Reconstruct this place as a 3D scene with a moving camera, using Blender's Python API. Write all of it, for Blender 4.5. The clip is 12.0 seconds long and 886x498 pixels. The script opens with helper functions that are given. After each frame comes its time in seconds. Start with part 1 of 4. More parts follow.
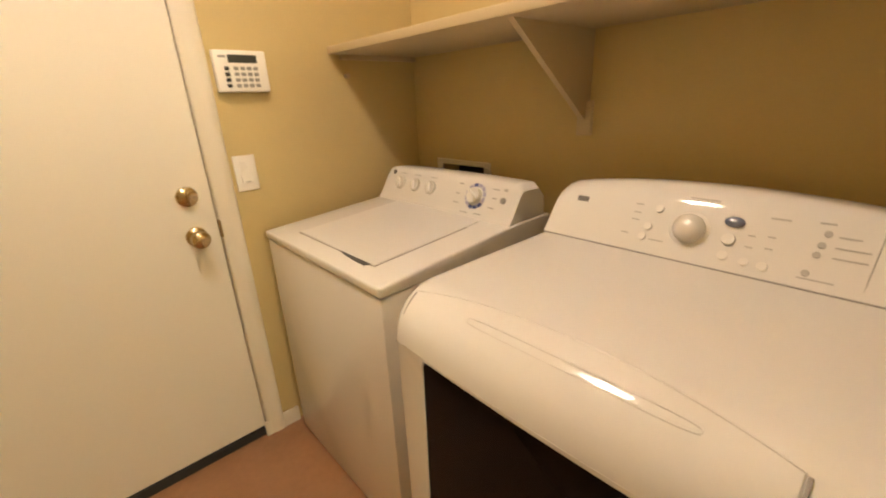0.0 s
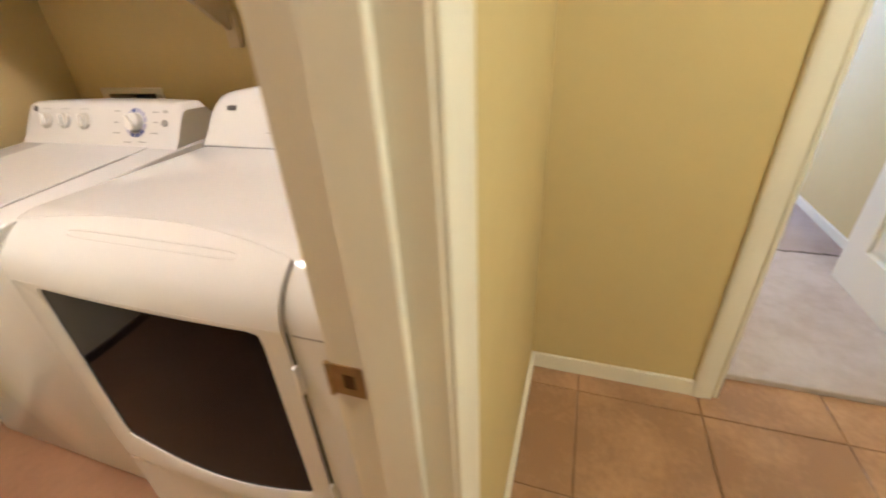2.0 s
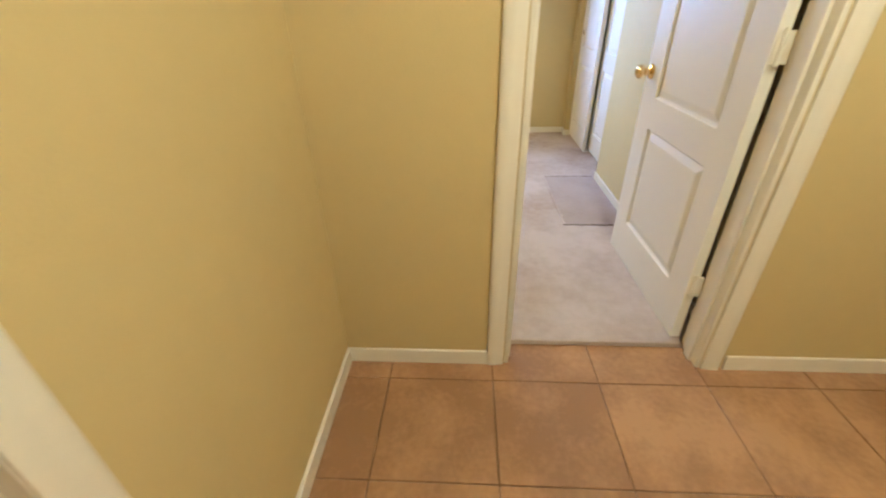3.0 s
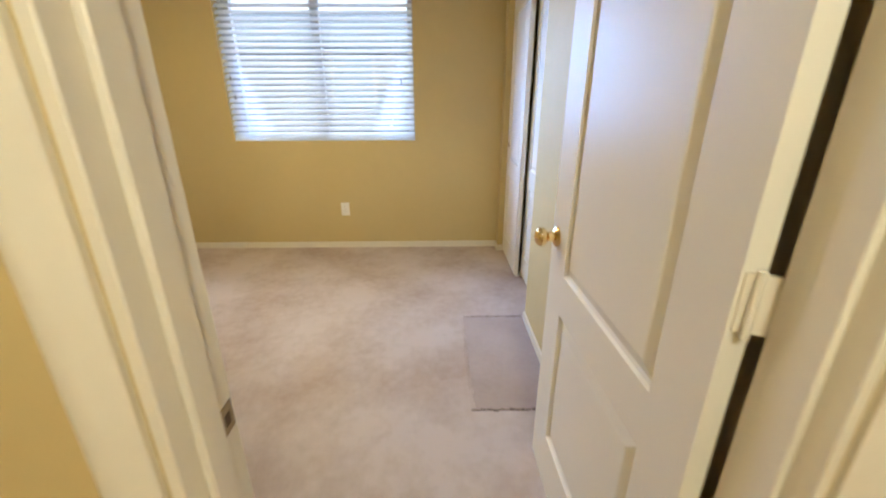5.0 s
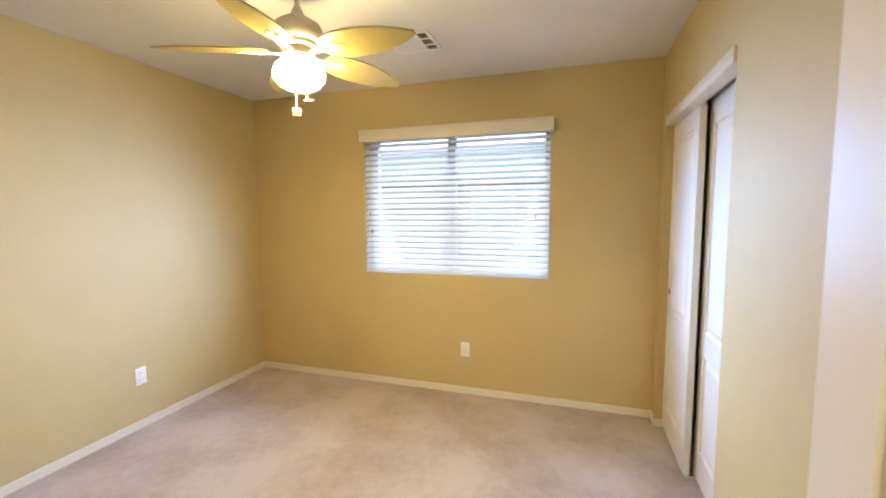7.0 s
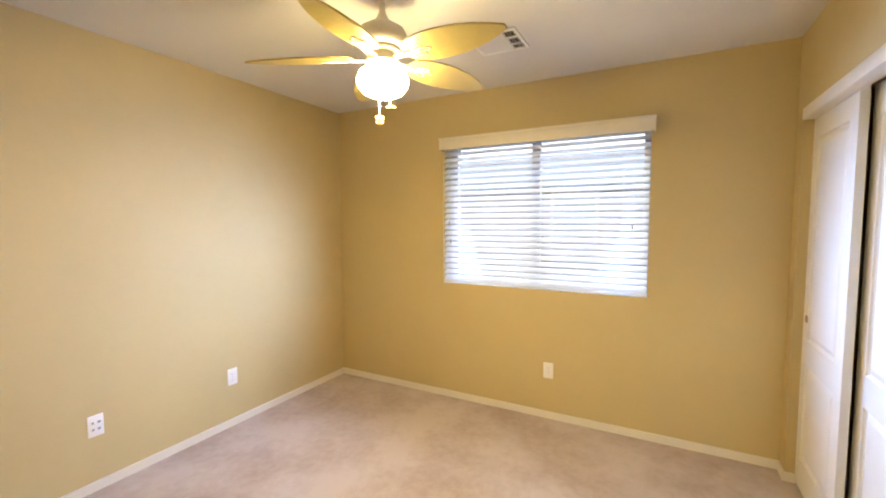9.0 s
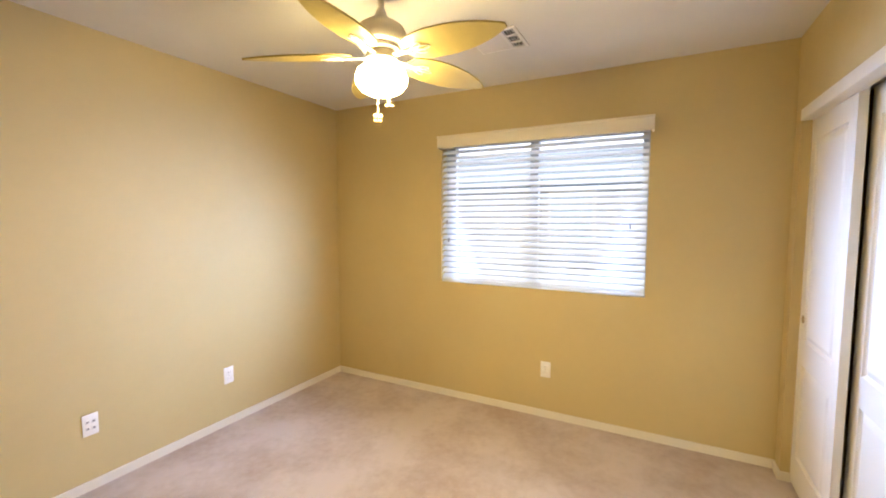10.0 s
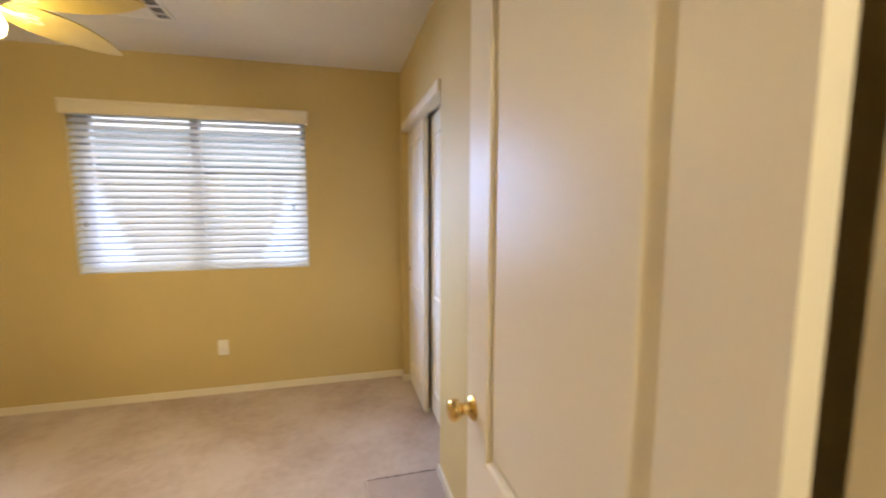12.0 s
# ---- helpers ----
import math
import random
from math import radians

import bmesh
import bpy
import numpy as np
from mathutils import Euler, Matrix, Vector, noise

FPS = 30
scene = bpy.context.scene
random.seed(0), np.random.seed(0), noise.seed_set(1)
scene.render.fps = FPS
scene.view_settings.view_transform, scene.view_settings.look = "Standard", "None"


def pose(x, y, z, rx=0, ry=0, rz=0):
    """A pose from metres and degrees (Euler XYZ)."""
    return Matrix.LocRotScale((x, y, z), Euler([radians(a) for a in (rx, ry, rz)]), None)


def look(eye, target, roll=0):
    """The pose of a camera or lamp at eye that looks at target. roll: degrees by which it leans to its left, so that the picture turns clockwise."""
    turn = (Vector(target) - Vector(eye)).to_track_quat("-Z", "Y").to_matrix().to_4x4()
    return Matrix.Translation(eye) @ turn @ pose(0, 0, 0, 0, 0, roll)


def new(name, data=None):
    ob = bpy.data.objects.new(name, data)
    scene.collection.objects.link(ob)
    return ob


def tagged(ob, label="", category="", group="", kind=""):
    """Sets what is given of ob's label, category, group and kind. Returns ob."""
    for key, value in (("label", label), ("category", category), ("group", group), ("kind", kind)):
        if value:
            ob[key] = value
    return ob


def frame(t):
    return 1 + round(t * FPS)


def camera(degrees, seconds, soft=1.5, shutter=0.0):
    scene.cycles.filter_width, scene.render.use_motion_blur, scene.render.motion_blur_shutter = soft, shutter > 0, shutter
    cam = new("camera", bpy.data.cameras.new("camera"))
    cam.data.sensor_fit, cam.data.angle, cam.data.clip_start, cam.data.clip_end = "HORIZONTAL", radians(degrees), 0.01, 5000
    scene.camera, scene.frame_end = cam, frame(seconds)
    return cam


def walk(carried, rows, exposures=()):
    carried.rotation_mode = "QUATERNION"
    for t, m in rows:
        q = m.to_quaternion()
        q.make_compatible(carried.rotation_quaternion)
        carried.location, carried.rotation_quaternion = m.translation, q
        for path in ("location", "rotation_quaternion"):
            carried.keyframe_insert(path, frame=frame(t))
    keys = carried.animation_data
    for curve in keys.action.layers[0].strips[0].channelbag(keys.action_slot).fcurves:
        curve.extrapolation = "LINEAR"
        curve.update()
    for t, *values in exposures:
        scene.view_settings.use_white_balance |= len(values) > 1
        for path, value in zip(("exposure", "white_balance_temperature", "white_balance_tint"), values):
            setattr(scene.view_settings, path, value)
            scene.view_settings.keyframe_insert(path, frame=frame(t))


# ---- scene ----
cam = camera(94.3, 12.0, soft=1.9, shutter=0.3)
PATH = [
    (0, (1.139, 0.68, 1.236), (2.394, 2.08, 0.553), -2.5),
    (0.5, (1.151, 0.68, 1.204), (2.5, 1.924, 0.409), -3.7),
    (1, (1.17, 0.647, 1.181), (2.616, 1.706, 0.293), -4.6),
    (1.5, (1.193, 0.511, 1.17), (2.737, 1.366, 0.228), -4.9),
    (2, (1.189, 0.308, 1.166), (2.831, 0.892, 0.186), -3.3),
    (2.5, (1.178, 0.092, 1.180), (2.872, 0.428, 0.170), -2.5),
    (3, (1.222, -0.055, 1.208), (2.932, 0.055, 0.176), -1.4),
    (3.2, (1.268, -0.108, 1.25), (2.965, -0.078, 0.192), -0.5),
    (4.8, (1.951, -0.466, 1.332), (3.787, -0.549, 0.541), 0.1),
    (5, (2.043, -0.498, 1.338), (3.912, -0.532, 0.625), -0.1),
    (5.5, (2.266, -0.512, 1.383), (4.203, -0.408, 0.859), -0.5),
    (6, (2.409, -0.564, 1.415), (4.355, -0.272, 1.057), -0.7),
    (6.5, (2.458, -0.557, 1.434), (4.391, -0.1, 1.198), -0.6),
    (7, (2.505, -0.507, 1.45), (4.401, 0.102, 1.276), -0.3),
    (7.5, (2.547, -0.462, 1.462), (4.402, 0.267, 1.304), -0.1),
    (9.5, (2.635, -0.401, 1.466), (4.387, 0.555, 1.333), -0.2),
    (10, (2.633, -0.397, 1.472), (4.399, 0.529, 1.325), 0.1),
    (10.5, (2.576, -0.409, 1.46), (4.396, 0.407, 1.311), 0.5),
    (11, (2.467, -0.46, 1.449), (4.372, 0.129, 1.284), 0.7),
    (11.5, (2.377, -0.512, 1.446), (4.364, -0.391, 1.254), 0.3),
    (12, (2.283, -0.547, 1.438), (4.209, -1.043, 1.224), 0.1),
]
TILT_SLAT, FAN_ANGLE, BLADE_Z, BLADE_R = -38, 47, 2.106, 0.592
SKY, DAY, FAN_GLOW, ROOM_GLOW, HALL_GLOW = 0.15, 27.0, 138.0, 345.0, 590.0
EXPOSURES = [
    (0.0, -1.24, 6450, 10), (1.5, -1.2, 6500, 10), (2.0, -0.82, 5100, 10), (2.5, -0.85, 5000, 10), (3.0, -0.9, 5250, 10), (4.8, -1.10, 5450, 10), (5.5, -0.98, 5250, 10),
    (6.5, -0.86, 5700, 10), (7.5, -0.79, 5650, 12), (9.5, -0.72, 6000, 15), (10.5, -0.74, 5950, 15), (11.2, -0.85, 6050, 15), (12.0, -1.22, 6450, 14),
]
walk(cam, [(t, look(eye, target, roll)) for t, eye, target, roll in PATH], EXPOSURES)

# ---- light ----
world = bpy.data.worlds.new("world")
scene.world = world
world.use_nodes = True
sky = world.node_tree.nodes.new("ShaderNodeTexSky")
sky.sky_type, sky.sun_disc = "NISHITA", False
sky.sun_elevation, sky.sun_rotation = radians(22), radians(-80)
world.node_tree.links.new(sky.outputs[0], world.node_tree.nodes["Background"].inputs[0])
world.node_tree.nodes["Background"].inputs[1].default_value = SKY
sun_data = bpy.data.lights.new("sun", "SUN")
sun_data.energy, sun_data.angle, sun_data.color = 5.0, radians(0.5), (1.0, 0.95, 0.87)
sun = new("sun", sun_data)
sun.matrix_world = look((0, 0, 20), (9, -1.5, 16.3))
# skylight that the slats throw into the room, towards either side wall
for side in (-1, 1):
    day = bpy.data.lights.new("window_daylight", "AREA")
    day.shape, day.size, day.size_y, day.energy, day.color = "RECTANGLE", 0.70, 0.92, DAY, (0.37, 0.57, 1.0)
    day.spread = radians(88)
    y = 0.41 + 0.37 * side
    new("window_daylight", day).matrix_world = look((5.38, y, 1.48), (4.67, y + 0.66 * side, 1.20))
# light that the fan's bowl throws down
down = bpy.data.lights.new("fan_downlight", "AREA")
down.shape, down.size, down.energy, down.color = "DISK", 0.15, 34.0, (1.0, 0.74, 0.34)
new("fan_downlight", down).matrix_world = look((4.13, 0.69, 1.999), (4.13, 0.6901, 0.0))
# open sky above the window, between the two houses
above = bpy.data.lights.new("sky_above_window", "AREA")
above.shape, above.size, above.size_y, above.energy, above.color = "RECTANGLE", 2.0, 1.0, 270.0, (0.80, 0.89, 1.0)
new("sky_above_window", above).matrix_world = look((6.55, 0.43, 2.95), (5.5, 0.43, 1.45))


# ---- materials ----
def mat(name, base, rough=0.5, metal=0.0, var=0.0, scale=6.0, bump=0.0, bscale=200.0, bdist=0.002, coat=0.0, spec=0.5, tint=None, random_piece=0.0, lo=0.4, hi=1.0):
    """A surface: base colour, mottled towards tint by a coarse and a fine noise, with a fine relief."""
    m = bpy.data.materials.new(name)
    m.use_nodes = True
    nt = m.node_tree
    b = nt.nodes["Principled BSDF"]
    b.inputs["Base Color"].default_value = (*base, 1)
    b.inputs["Roughness"].default_value, b.inputs["Metallic"].default_value = rough, metal
    b.inputs["Specular IOR Level"].default_value = spec
    b.inputs["Coat Weight"].default_value = coat
    b.inputs["Coat Roughness"].default_value = 0.08
    geo = nt.nodes.new("ShaderNodeNewGeometry")
    if var or random_piece:
        n1 = nt.nodes.new("ShaderNodeTexNoise")
        n1.inputs["Scale"].default_value, n1.inputs["Detail"].default_value = scale, 6
        n2 = nt.nodes.new("ShaderNodeTexNoise")
        n2.inputs["Scale"].default_value, n2.inputs["Detail"].default_value = scale * 9, 3
        mix = nt.nodes.new("ShaderNodeMath")
        mix.operation = "MULTIPLY_ADD"
        mix.inputs[1].default_value = 0.35
        nt.links.new(n2.outputs[0], mix.inputs[0])
        nt.links.new(n1.outputs[0], mix.inputs[2])
        last = mix
        if random_piece:
            info = nt.nodes.new("ShaderNodeObjectInfo")
            add = nt.nodes.new("ShaderNodeMath")
            add.operation = "MULTIPLY_ADD"
            add.inputs[1].default_value = random_piece
            nt.links.new(info.outputs["Random"], add.inputs[0])
            nt.links.new(mix.outputs[0], add.inputs[2])
            last = add
        ramp = nt.nodes.new("ShaderNodeMapRange")
        ramp.inputs[1].default_value, ramp.inputs[2].default_value = lo, hi
        nt.links.new(last.outputs[0], ramp.inputs[0])
        col = nt.nodes.new("ShaderNodeMix")
        col.data_type = "RGBA"
        other = tint or tuple(c * (1 - var) for c in base)
        col.inputs[6].default_value, col.inputs[7].default_value = (*base, 1), (*other, 1)
        nt.links.new(ramp.outputs[0], col.inputs[0])
        nt.links.new(col.outputs[2], b.inputs["Base Color"])
        for n in (n1, n2):
            nt.links.new(geo.outputs["Position"], n.inputs["Vector"])
        rr = nt.nodes.new("ShaderNodeMapRange")
        rr.inputs[1].default_value, rr.inputs[2].default_value = 0.3, 0.9
        rr.inputs[3].default_value, rr.inputs[4].default_value = max(0.02, rough - 0.08), min(1, rough + 0.08)
        nt.links.new(mix.outputs[0], rr.inputs[0])
        nt.links.new(rr.outputs[0], b.inputs["Roughness"])
    if bump:
        n3 = nt.nodes.new("ShaderNodeTexNoise")
        n3.inputs["Scale"].default_value, n3.inputs["Detail"].default_value = bscale, 4
        nt.links.new(geo.outputs["Position"], n3.inputs["Vector"])
        bp = nt.nodes.new("ShaderNodeBump")
        bp.inputs["Strength"].default_value, bp.inputs["Distance"].default_value = bump, bdist
        nt.links.new(n3.outputs[0], bp.inputs["Height"])
        nt.links.new(bp.outputs[0], b.inputs["Normal"])
    return m


def glow(name, colour, strength):
    m = mat(name, colour, 0.4)
    b = m.node_tree.nodes["Principled BSDF"]
    b.inputs["Emission Color"].default_value = (*colour, 1)
    b.inputs["Emission Strength"].default_value = strength
    return m


WALL = mat("tan_wall_paint", (0.56, 0.445, 0.207), 0.62, var=0.06, scale=2.2, bump=0.35, bscale=140, bdist=0.0015)
CEIL = mat("ceiling_paint", (0.72, 0.70, 0.66), 0.8, var=0.04, scale=3, bump=0.6, bscale=90, bdist=0.003)
TRIM = mat("trim_paint", (0.76, 0.71, 0.60), 0.35, var=0.05, scale=5, bump=0.08, bscale=60)
DOORP = mat("door_paint", (0.78, 0.74, 0.65), 0.40, spec=0.28, bump=0.05, bscale=90, bdist=0.0006)
SHELFP = mat("shelf_paint", (0.54, 0.44, 0.27), 0.5, var=0.06, scale=4, bump=0.1, bscale=60)
ENAMEL = mat("white_enamel", (0.78, 0.765, 0.74), 0.085, coat=0.2)
PLASTIC = mat("white_plastic", (0.80, 0.78, 0.74), 0.32, var=0.02, scale=9)
KNOBP = mat("knob_plastic", (0.68, 0.66, 0.62), 0.2, var=0.02, scale=9)
BADGE = mat("badge_print", (0.11, 0.10, 0.095), 0.4)
DISPLAY = mat("blue_grey_display", (0.10, 0.115, 0.17), 0.2)
PLATE = mat("plate_plastic", (0.84, 0.82, 0.78), 0.3, var=0.02, scale=20)
GREYP = mat("grey_print", (0.30, 0.29, 0.28), 0.5)
FAINT = mat("faint_print", (0.46, 0.45, 0.43), 0.5)
BLUEP = mat("blue_print", (0.10, 0.12, 0.30), 0.45)
LILAC = mat("lilac_print", (0.42, 0.42, 0.56), 0.45)
DARK = mat("dark_plastic", (0.025, 0.024, 0.026), 0.4)
GAP = mat("dark_gap", (0.02, 0.02, 0.02), 0.9)
SCREEN = mat("lcd_screen", (0.05, 0.055, 0.05), 0.15)
AGED = mat("aged_brass", (0.66, 0.53, 0.33), 0.2, 1.0, var=0.25, scale=50)
BRASS = mat("polished_brass", (0.83, 0.62, 0.28), 0.16, 1.0, var=0.15, scale=40)
OLDBRASS = mat("worn_brass", (0.46, 0.34, 0.17), 0.36, 1.0, var=0.4, scale=60)
STEEL = mat("dull_steel", (0.45, 0.44, 0.42), 0.4, 1.0, var=0.2, scale=40)
GROUT = mat("grout", (0.20, 0.112, 0.062), 0.92, var=0.3, scale=20, bump=0.3)
TILE = mat("terracotta_tile", (0.40, 0.228, 0.112), 0.40, var=0.3, scale=5, tint=(0.27, 0.145, 0.068), bump=0.12, bscale=30, bdist=0.002, random_piece=0.12, lo=0.56, hi=0.86)
VINYLF = mat("brown_sheet_floor", (0.33, 0.172, 0.088), 0.4, var=0.2, scale=4, tint=(0.22, 0.11, 0.055), bump=0.08, bscale=50)
CARPET = mat("taupe_carpet", (0.63, 0.54, 0.495), 0.95, var=0.3, scale=2.3, tint=(0.47, 0.37, 0.305), lo=0.55, hi=0.9, bump=1.0, bscale=420, bdist=0.006, spec=0.1)
PATCH = mat("taupe_carpet_patch", (0.53, 0.445, 0.405), 0.95, var=0.3, tint=(0.43, 0.345, 0.305), scale=4, bump=1.0, bscale=420, bdist=0.006, spec=0.1)
SLAT = mat("blind_slat", (0.86, 0.87, 0.89), 0.4, var=0.02, scale=10)
# thin vinyl lets part of the daylight through
_s = SLAT.node_tree
_t, _m = _s.nodes.new("ShaderNodeBsdfTranslucent"), _s.nodes.new("ShaderNodeMixShader")
_t.inputs[0].default_value, _m.inputs[0].default_value = (0.90, 0.92, 0.95, 1), 0.66
_s.links.new(_s.nodes["Principled BSDF"].outputs[0], _m.inputs[1])
_s.links.new(_t.outputs[0], _m.inputs[2])
_s.links.new(_m.outputs[0], _s.nodes["Material Output"].inputs[0])
CREAM = mat("cream_valance", (0.74, 0.68, 0.55), 0.4, var=0.06, scale=12)
VINYL = mat("window_vinyl", (0.52, 0.55, 0.60), 0.4, var=0.03, scale=8)
BLADE = mat("cream_blade", (0.52, 0.42, 0.13), 0.38, var=0.12, scale=14)
FANMET = mat("fan_enamel", (0.80, 0.74, 0.62), 0.32, var=0.04, scale=12)
BULB = glow("lit_glass", (1.0, 0.75, 0.31), FAN_GLOW)
LAMPGLASS = glow("lit_diffuser", (1.0, 0.785, 0.59), ROOM_GLOW)
HALLGLASS = glow("lit_hall_diffuser", (1.0, 0.86, 0.53), HALL_GLOW)
STUCCO = mat("pale_stucco", (0.50, 0.52, 0.54), 0.9, var=0.12, scale=2, bump=0.5, bscale=40)
# eave and window in shade: the bluish shade is put into this colour
SHADE = mat("shaded_blue_grey", (0.50, 0.62, 0.70), 0.9, var=0.12, scale=2, bump=0.5, bscale=40)
ROOFT = mat("roof_tile", (0.55, 0.64, 0.70), 0.9, var=0.2, scale=6)
GRAVEL = mat("desert_gravel", (0.55, 0.52, 0.47), 0.95, var=0.4, scale=9, bump=0.8, bscale=30, bdist=0.02)
GLASS = bpy.data.materials.new("clear_glass")
GLASS.use_nodes = True
_g = GLASS.node_tree
_p = _g.nodes["Principled BSDF"]
_p.inputs["Transmission Weight"].default_value, _p.inputs["Roughness"].default_value, _p.inputs["IOR"].default_value = 1.0, 0.0, 1.45
BLACKGLASS = mat("smoked_glass", (0.006, 0.005, 0.006), 0.05, spec=0.07)


# ---- building helpers ----
def cube(bm, x0, x1, y0, y1, z0, z1, bevel=0.0, seg=1):
    """A box from corner to corner, with rounded edges if bevel is given."""
    made = bmesh.ops.create_cube(bm, size=1.0)["verts"]
    for v in made:
        v.co = Vector(((x0 + x1) / 2 + v.co.x * (x1 - x0), (y0 + y1) / 2 + v.co.y * (y1 - y0), (z0 + z1) / 2 + v.co.z * (z1 - z0)))
    if bevel:
        edges = {e for v in made for e in v.link_edges}
        bmesh.ops.bevel(bm, geom=list(edges), offset=bevel, segments=seg, profile=0.5, affect="EDGES")
    return bm


def box(x0, x1, y0, y1, z0, z1, bevel=0.0, seg=1):
    return cube(bmesh.new(), x0, x1, y0, y1, z0, z1, bevel, seg)


def rod(bm, a, b, r, r2=None, seg=16):
    """A round bar from a to b."""
    a, b = Vector(a), Vector(b)
    turn = (b - a).to_track_quat("Z", "Y").to_matrix().to_4x4()
    bmesh.ops.create_cone(bm, cap_ends=True, segments=seg, radius1=r, radius2=r if r2 is None else r2, depth=(b - a).length,
                          matrix=Matrix.Translation((a + b) / 2) @ turn)
    return bm


def tube(pts, r, closed=False, seg=8):
    """One bent round bar through the given points."""
    bm, n, rings = bmesh.new(), len(pts), []
    for i, p in enumerate(pts):
        a = pts[i - 1] if i or closed else p
        b = pts[(i + 1) % n] if i < n - 1 or closed else p
        turn = (b - a).to_track_quat("Z", "Y").to_matrix()
        rings.append([bm.verts.new(p + turn @ Vector((r * math.cos(2 * math.pi * k / seg), r * math.sin(2 * math.pi * k / seg), 0))) for k in range(seg)])
    pairs = list(zip(rings, rings[1:])) + ([(rings[-1], rings[0])] if closed else [])
    for a, b in pairs:
        for k in range(seg):
            bm.faces.new((a[k], a[(k + 1) % seg], b[(k + 1) % seg], b[k]))
    if not closed:
        bm.faces.new(rings[0][::-1])
        bm.faces.new(rings[-1])
    return bm


def lathe(bm, profile, m=None, seg=32):
    """Turns a profile of (radius, height) about z and lays it by the pose m."""
    m = m or Matrix()
    rings = []
    for r, h in profile:
        rings.append([bm.verts.new(m @ Vector((max(r, 1e-4) * math.cos(2 * math.pi * i / seg), max(r, 1e-4) * math.sin(2 * math.pi * i / seg), h))) for i in range(seg)])
    for a, b in zip(rings, rings[1:]):
        for i in range(seg):
            bm.faces.new((a[i], a[(i + 1) % seg], b[(i + 1) % seg], b[i]))
    bm.faces.new(rings[-1])
    bm.faces.new(rings[0][::-1])
    return bm


def prism(bm, outline, axis, lo, hi):
    """A plate with the given outline (pairs in the two other axes, in the order x y z), from lo to hi along axis."""
    def at(p, h):
        q = list(p)
        q.insert("xyz".index(axis), h)
        return bm.verts.new(q)
    a, b = [at(p, lo) for p in outline], [at(p, hi) for p in outline]
    n = len(outline)
    for i in range(n):
        bm.faces.new((a[i], a[(i + 1) % n], b[(i + 1) % n], b[i]))
    bm.faces.new(a[::-1])
    bm.faces.new(b)
    bmesh.ops.recalc_face_normals(bm, faces=bm.faces[:])
    return bm


def finish(name, bm, material, smooth=True):
    bmesh.ops.recalc_face_normals(bm, faces=bm.faces[:])
    me = bpy.data.meshes.new(name)
    bm.to_mesh(me)
    bm.free()
    me.materials.append(material)
    if smooth:
        me.polygons.foreach_set("use_smooth", [True] * len(me.polygons))
        me.set_sharp_from_angle(angle=radians(38))
    return new(name, me)


def part(name, bm, material, parent, label=""):
    ob = finish(name, bm, material)
    ob.parent = parent
    if label:
        tagged(ob, label)
    return ob


def thing(name, label, category, group="", kind=""):
    return tagged(new(name), label, category, group, kind)


def solid(name, bm, material, label, category, group="", kind=""):
    return tagged(finish(name, bm, material), label, category, group, kind)


def wall(name, x0, x1, y0, y1, z0, z1, holes, label):
    """A wall with openings cut through it. holes: spans along the wall's long direction, and in height."""
    along_x = (x1 - x0) > (y1 - y0)
    lo, hi = (x0, x1) if along_x else (y0, y1)
    us = sorted({lo, hi, *[h[0] for h in holes], *[h[1] for h in holes]})
    zs = sorted({z0, z1, *[h[2] for h in holes], *[h[3] for h in holes]})
    full = {(i, j) for i in range(len(us) - 1) for j in range(len(zs) - 1)
            if not any(h[0] <= us[i] and us[i + 1] <= h[1] and h[2] <= zs[j] and zs[j + 1] <= h[3] for h in holes)}
    bm, seen = bmesh.new(), {}

    def v(i, k, j):
        key = (i, k, j)
        if key not in seen:
            seen[key] = bm.verts.new((us[i], (y0, y1)[k], zs[j]) if along_x else ((x0, x1)[k], us[i], zs[j]))
        return seen[key]
    for i, j in full:
        for k in (0, 1):
            bm.faces.new((v(i, k, j), v(i + 1, k, j), v(i + 1, k, j + 1), v(i, k, j + 1)))
        for di, a, b in ((-1, (i, j), (i, j + 1)), (1, (i + 1, j), (i + 1, j + 1))):
            if (i + di, j) not in full:
                bm.faces.new((v(a[0], 0, a[1]), v(a[0], 1, a[1]), v(b[0], 1, b[1]), v(b[0], 0, b[1])))
        for dj, jj in ((-1, j), (1, j + 1)):
            if (i, j + dj) not in full:
                bm.faces.new((v(i, 0, jj), v(i, 1, jj), v(i + 1, 1, jj), v(i + 1, 0, jj)))
    return solid(name, bm, WALL, label, "wall", kind="structure")


# ---- shell ----
H = 2.455
LX = 2.335
NX, BX, LY, HY, SY, NY, EX = 2.375, 2.49, 2.148, 0.40, -1.045, 2.25, 5.575
wall("wall_hall_east", NX, BX, -2.4, HY, 0, H, [(-0.940, -0.207, 0, 2.045)], "tan painted hall wall with the bedroom doorway")
wall("wall_laundry_east", LX, BX, HY, NY + 0.115, 0, H, [(1.75, 1.985, 0.86, 0.985)], "tan painted wall behind the washer and dryer")
wall("wall_laundry_north", 0.2, LX, LY, LY + 0.13, 0, H, [(0.645, 1.485, 0, 2.05)], "tan painted laundry wall with a closed white door")
wall("wall_laundry_hall", -1.2, LX, HY, 0.515, 0, H, [(0.685, 1.45, 0, 2.045)], "tan painted wall with a cased doorway to the laundry")
wall("wall_laundry_west", 0.2, 0.3, 0.515, LY, 0, H, [], "plain tan wall behind the laundry")
wall("wall_hall_west", -1.3, -1.2, -2.5, 0.515, 0, H, [], "plain tan wall at the hall's end")
wall("wall_hall_south", -1.2, NX, -2.5, -2.4, 0, H, [], "plain tan wall across the hall")
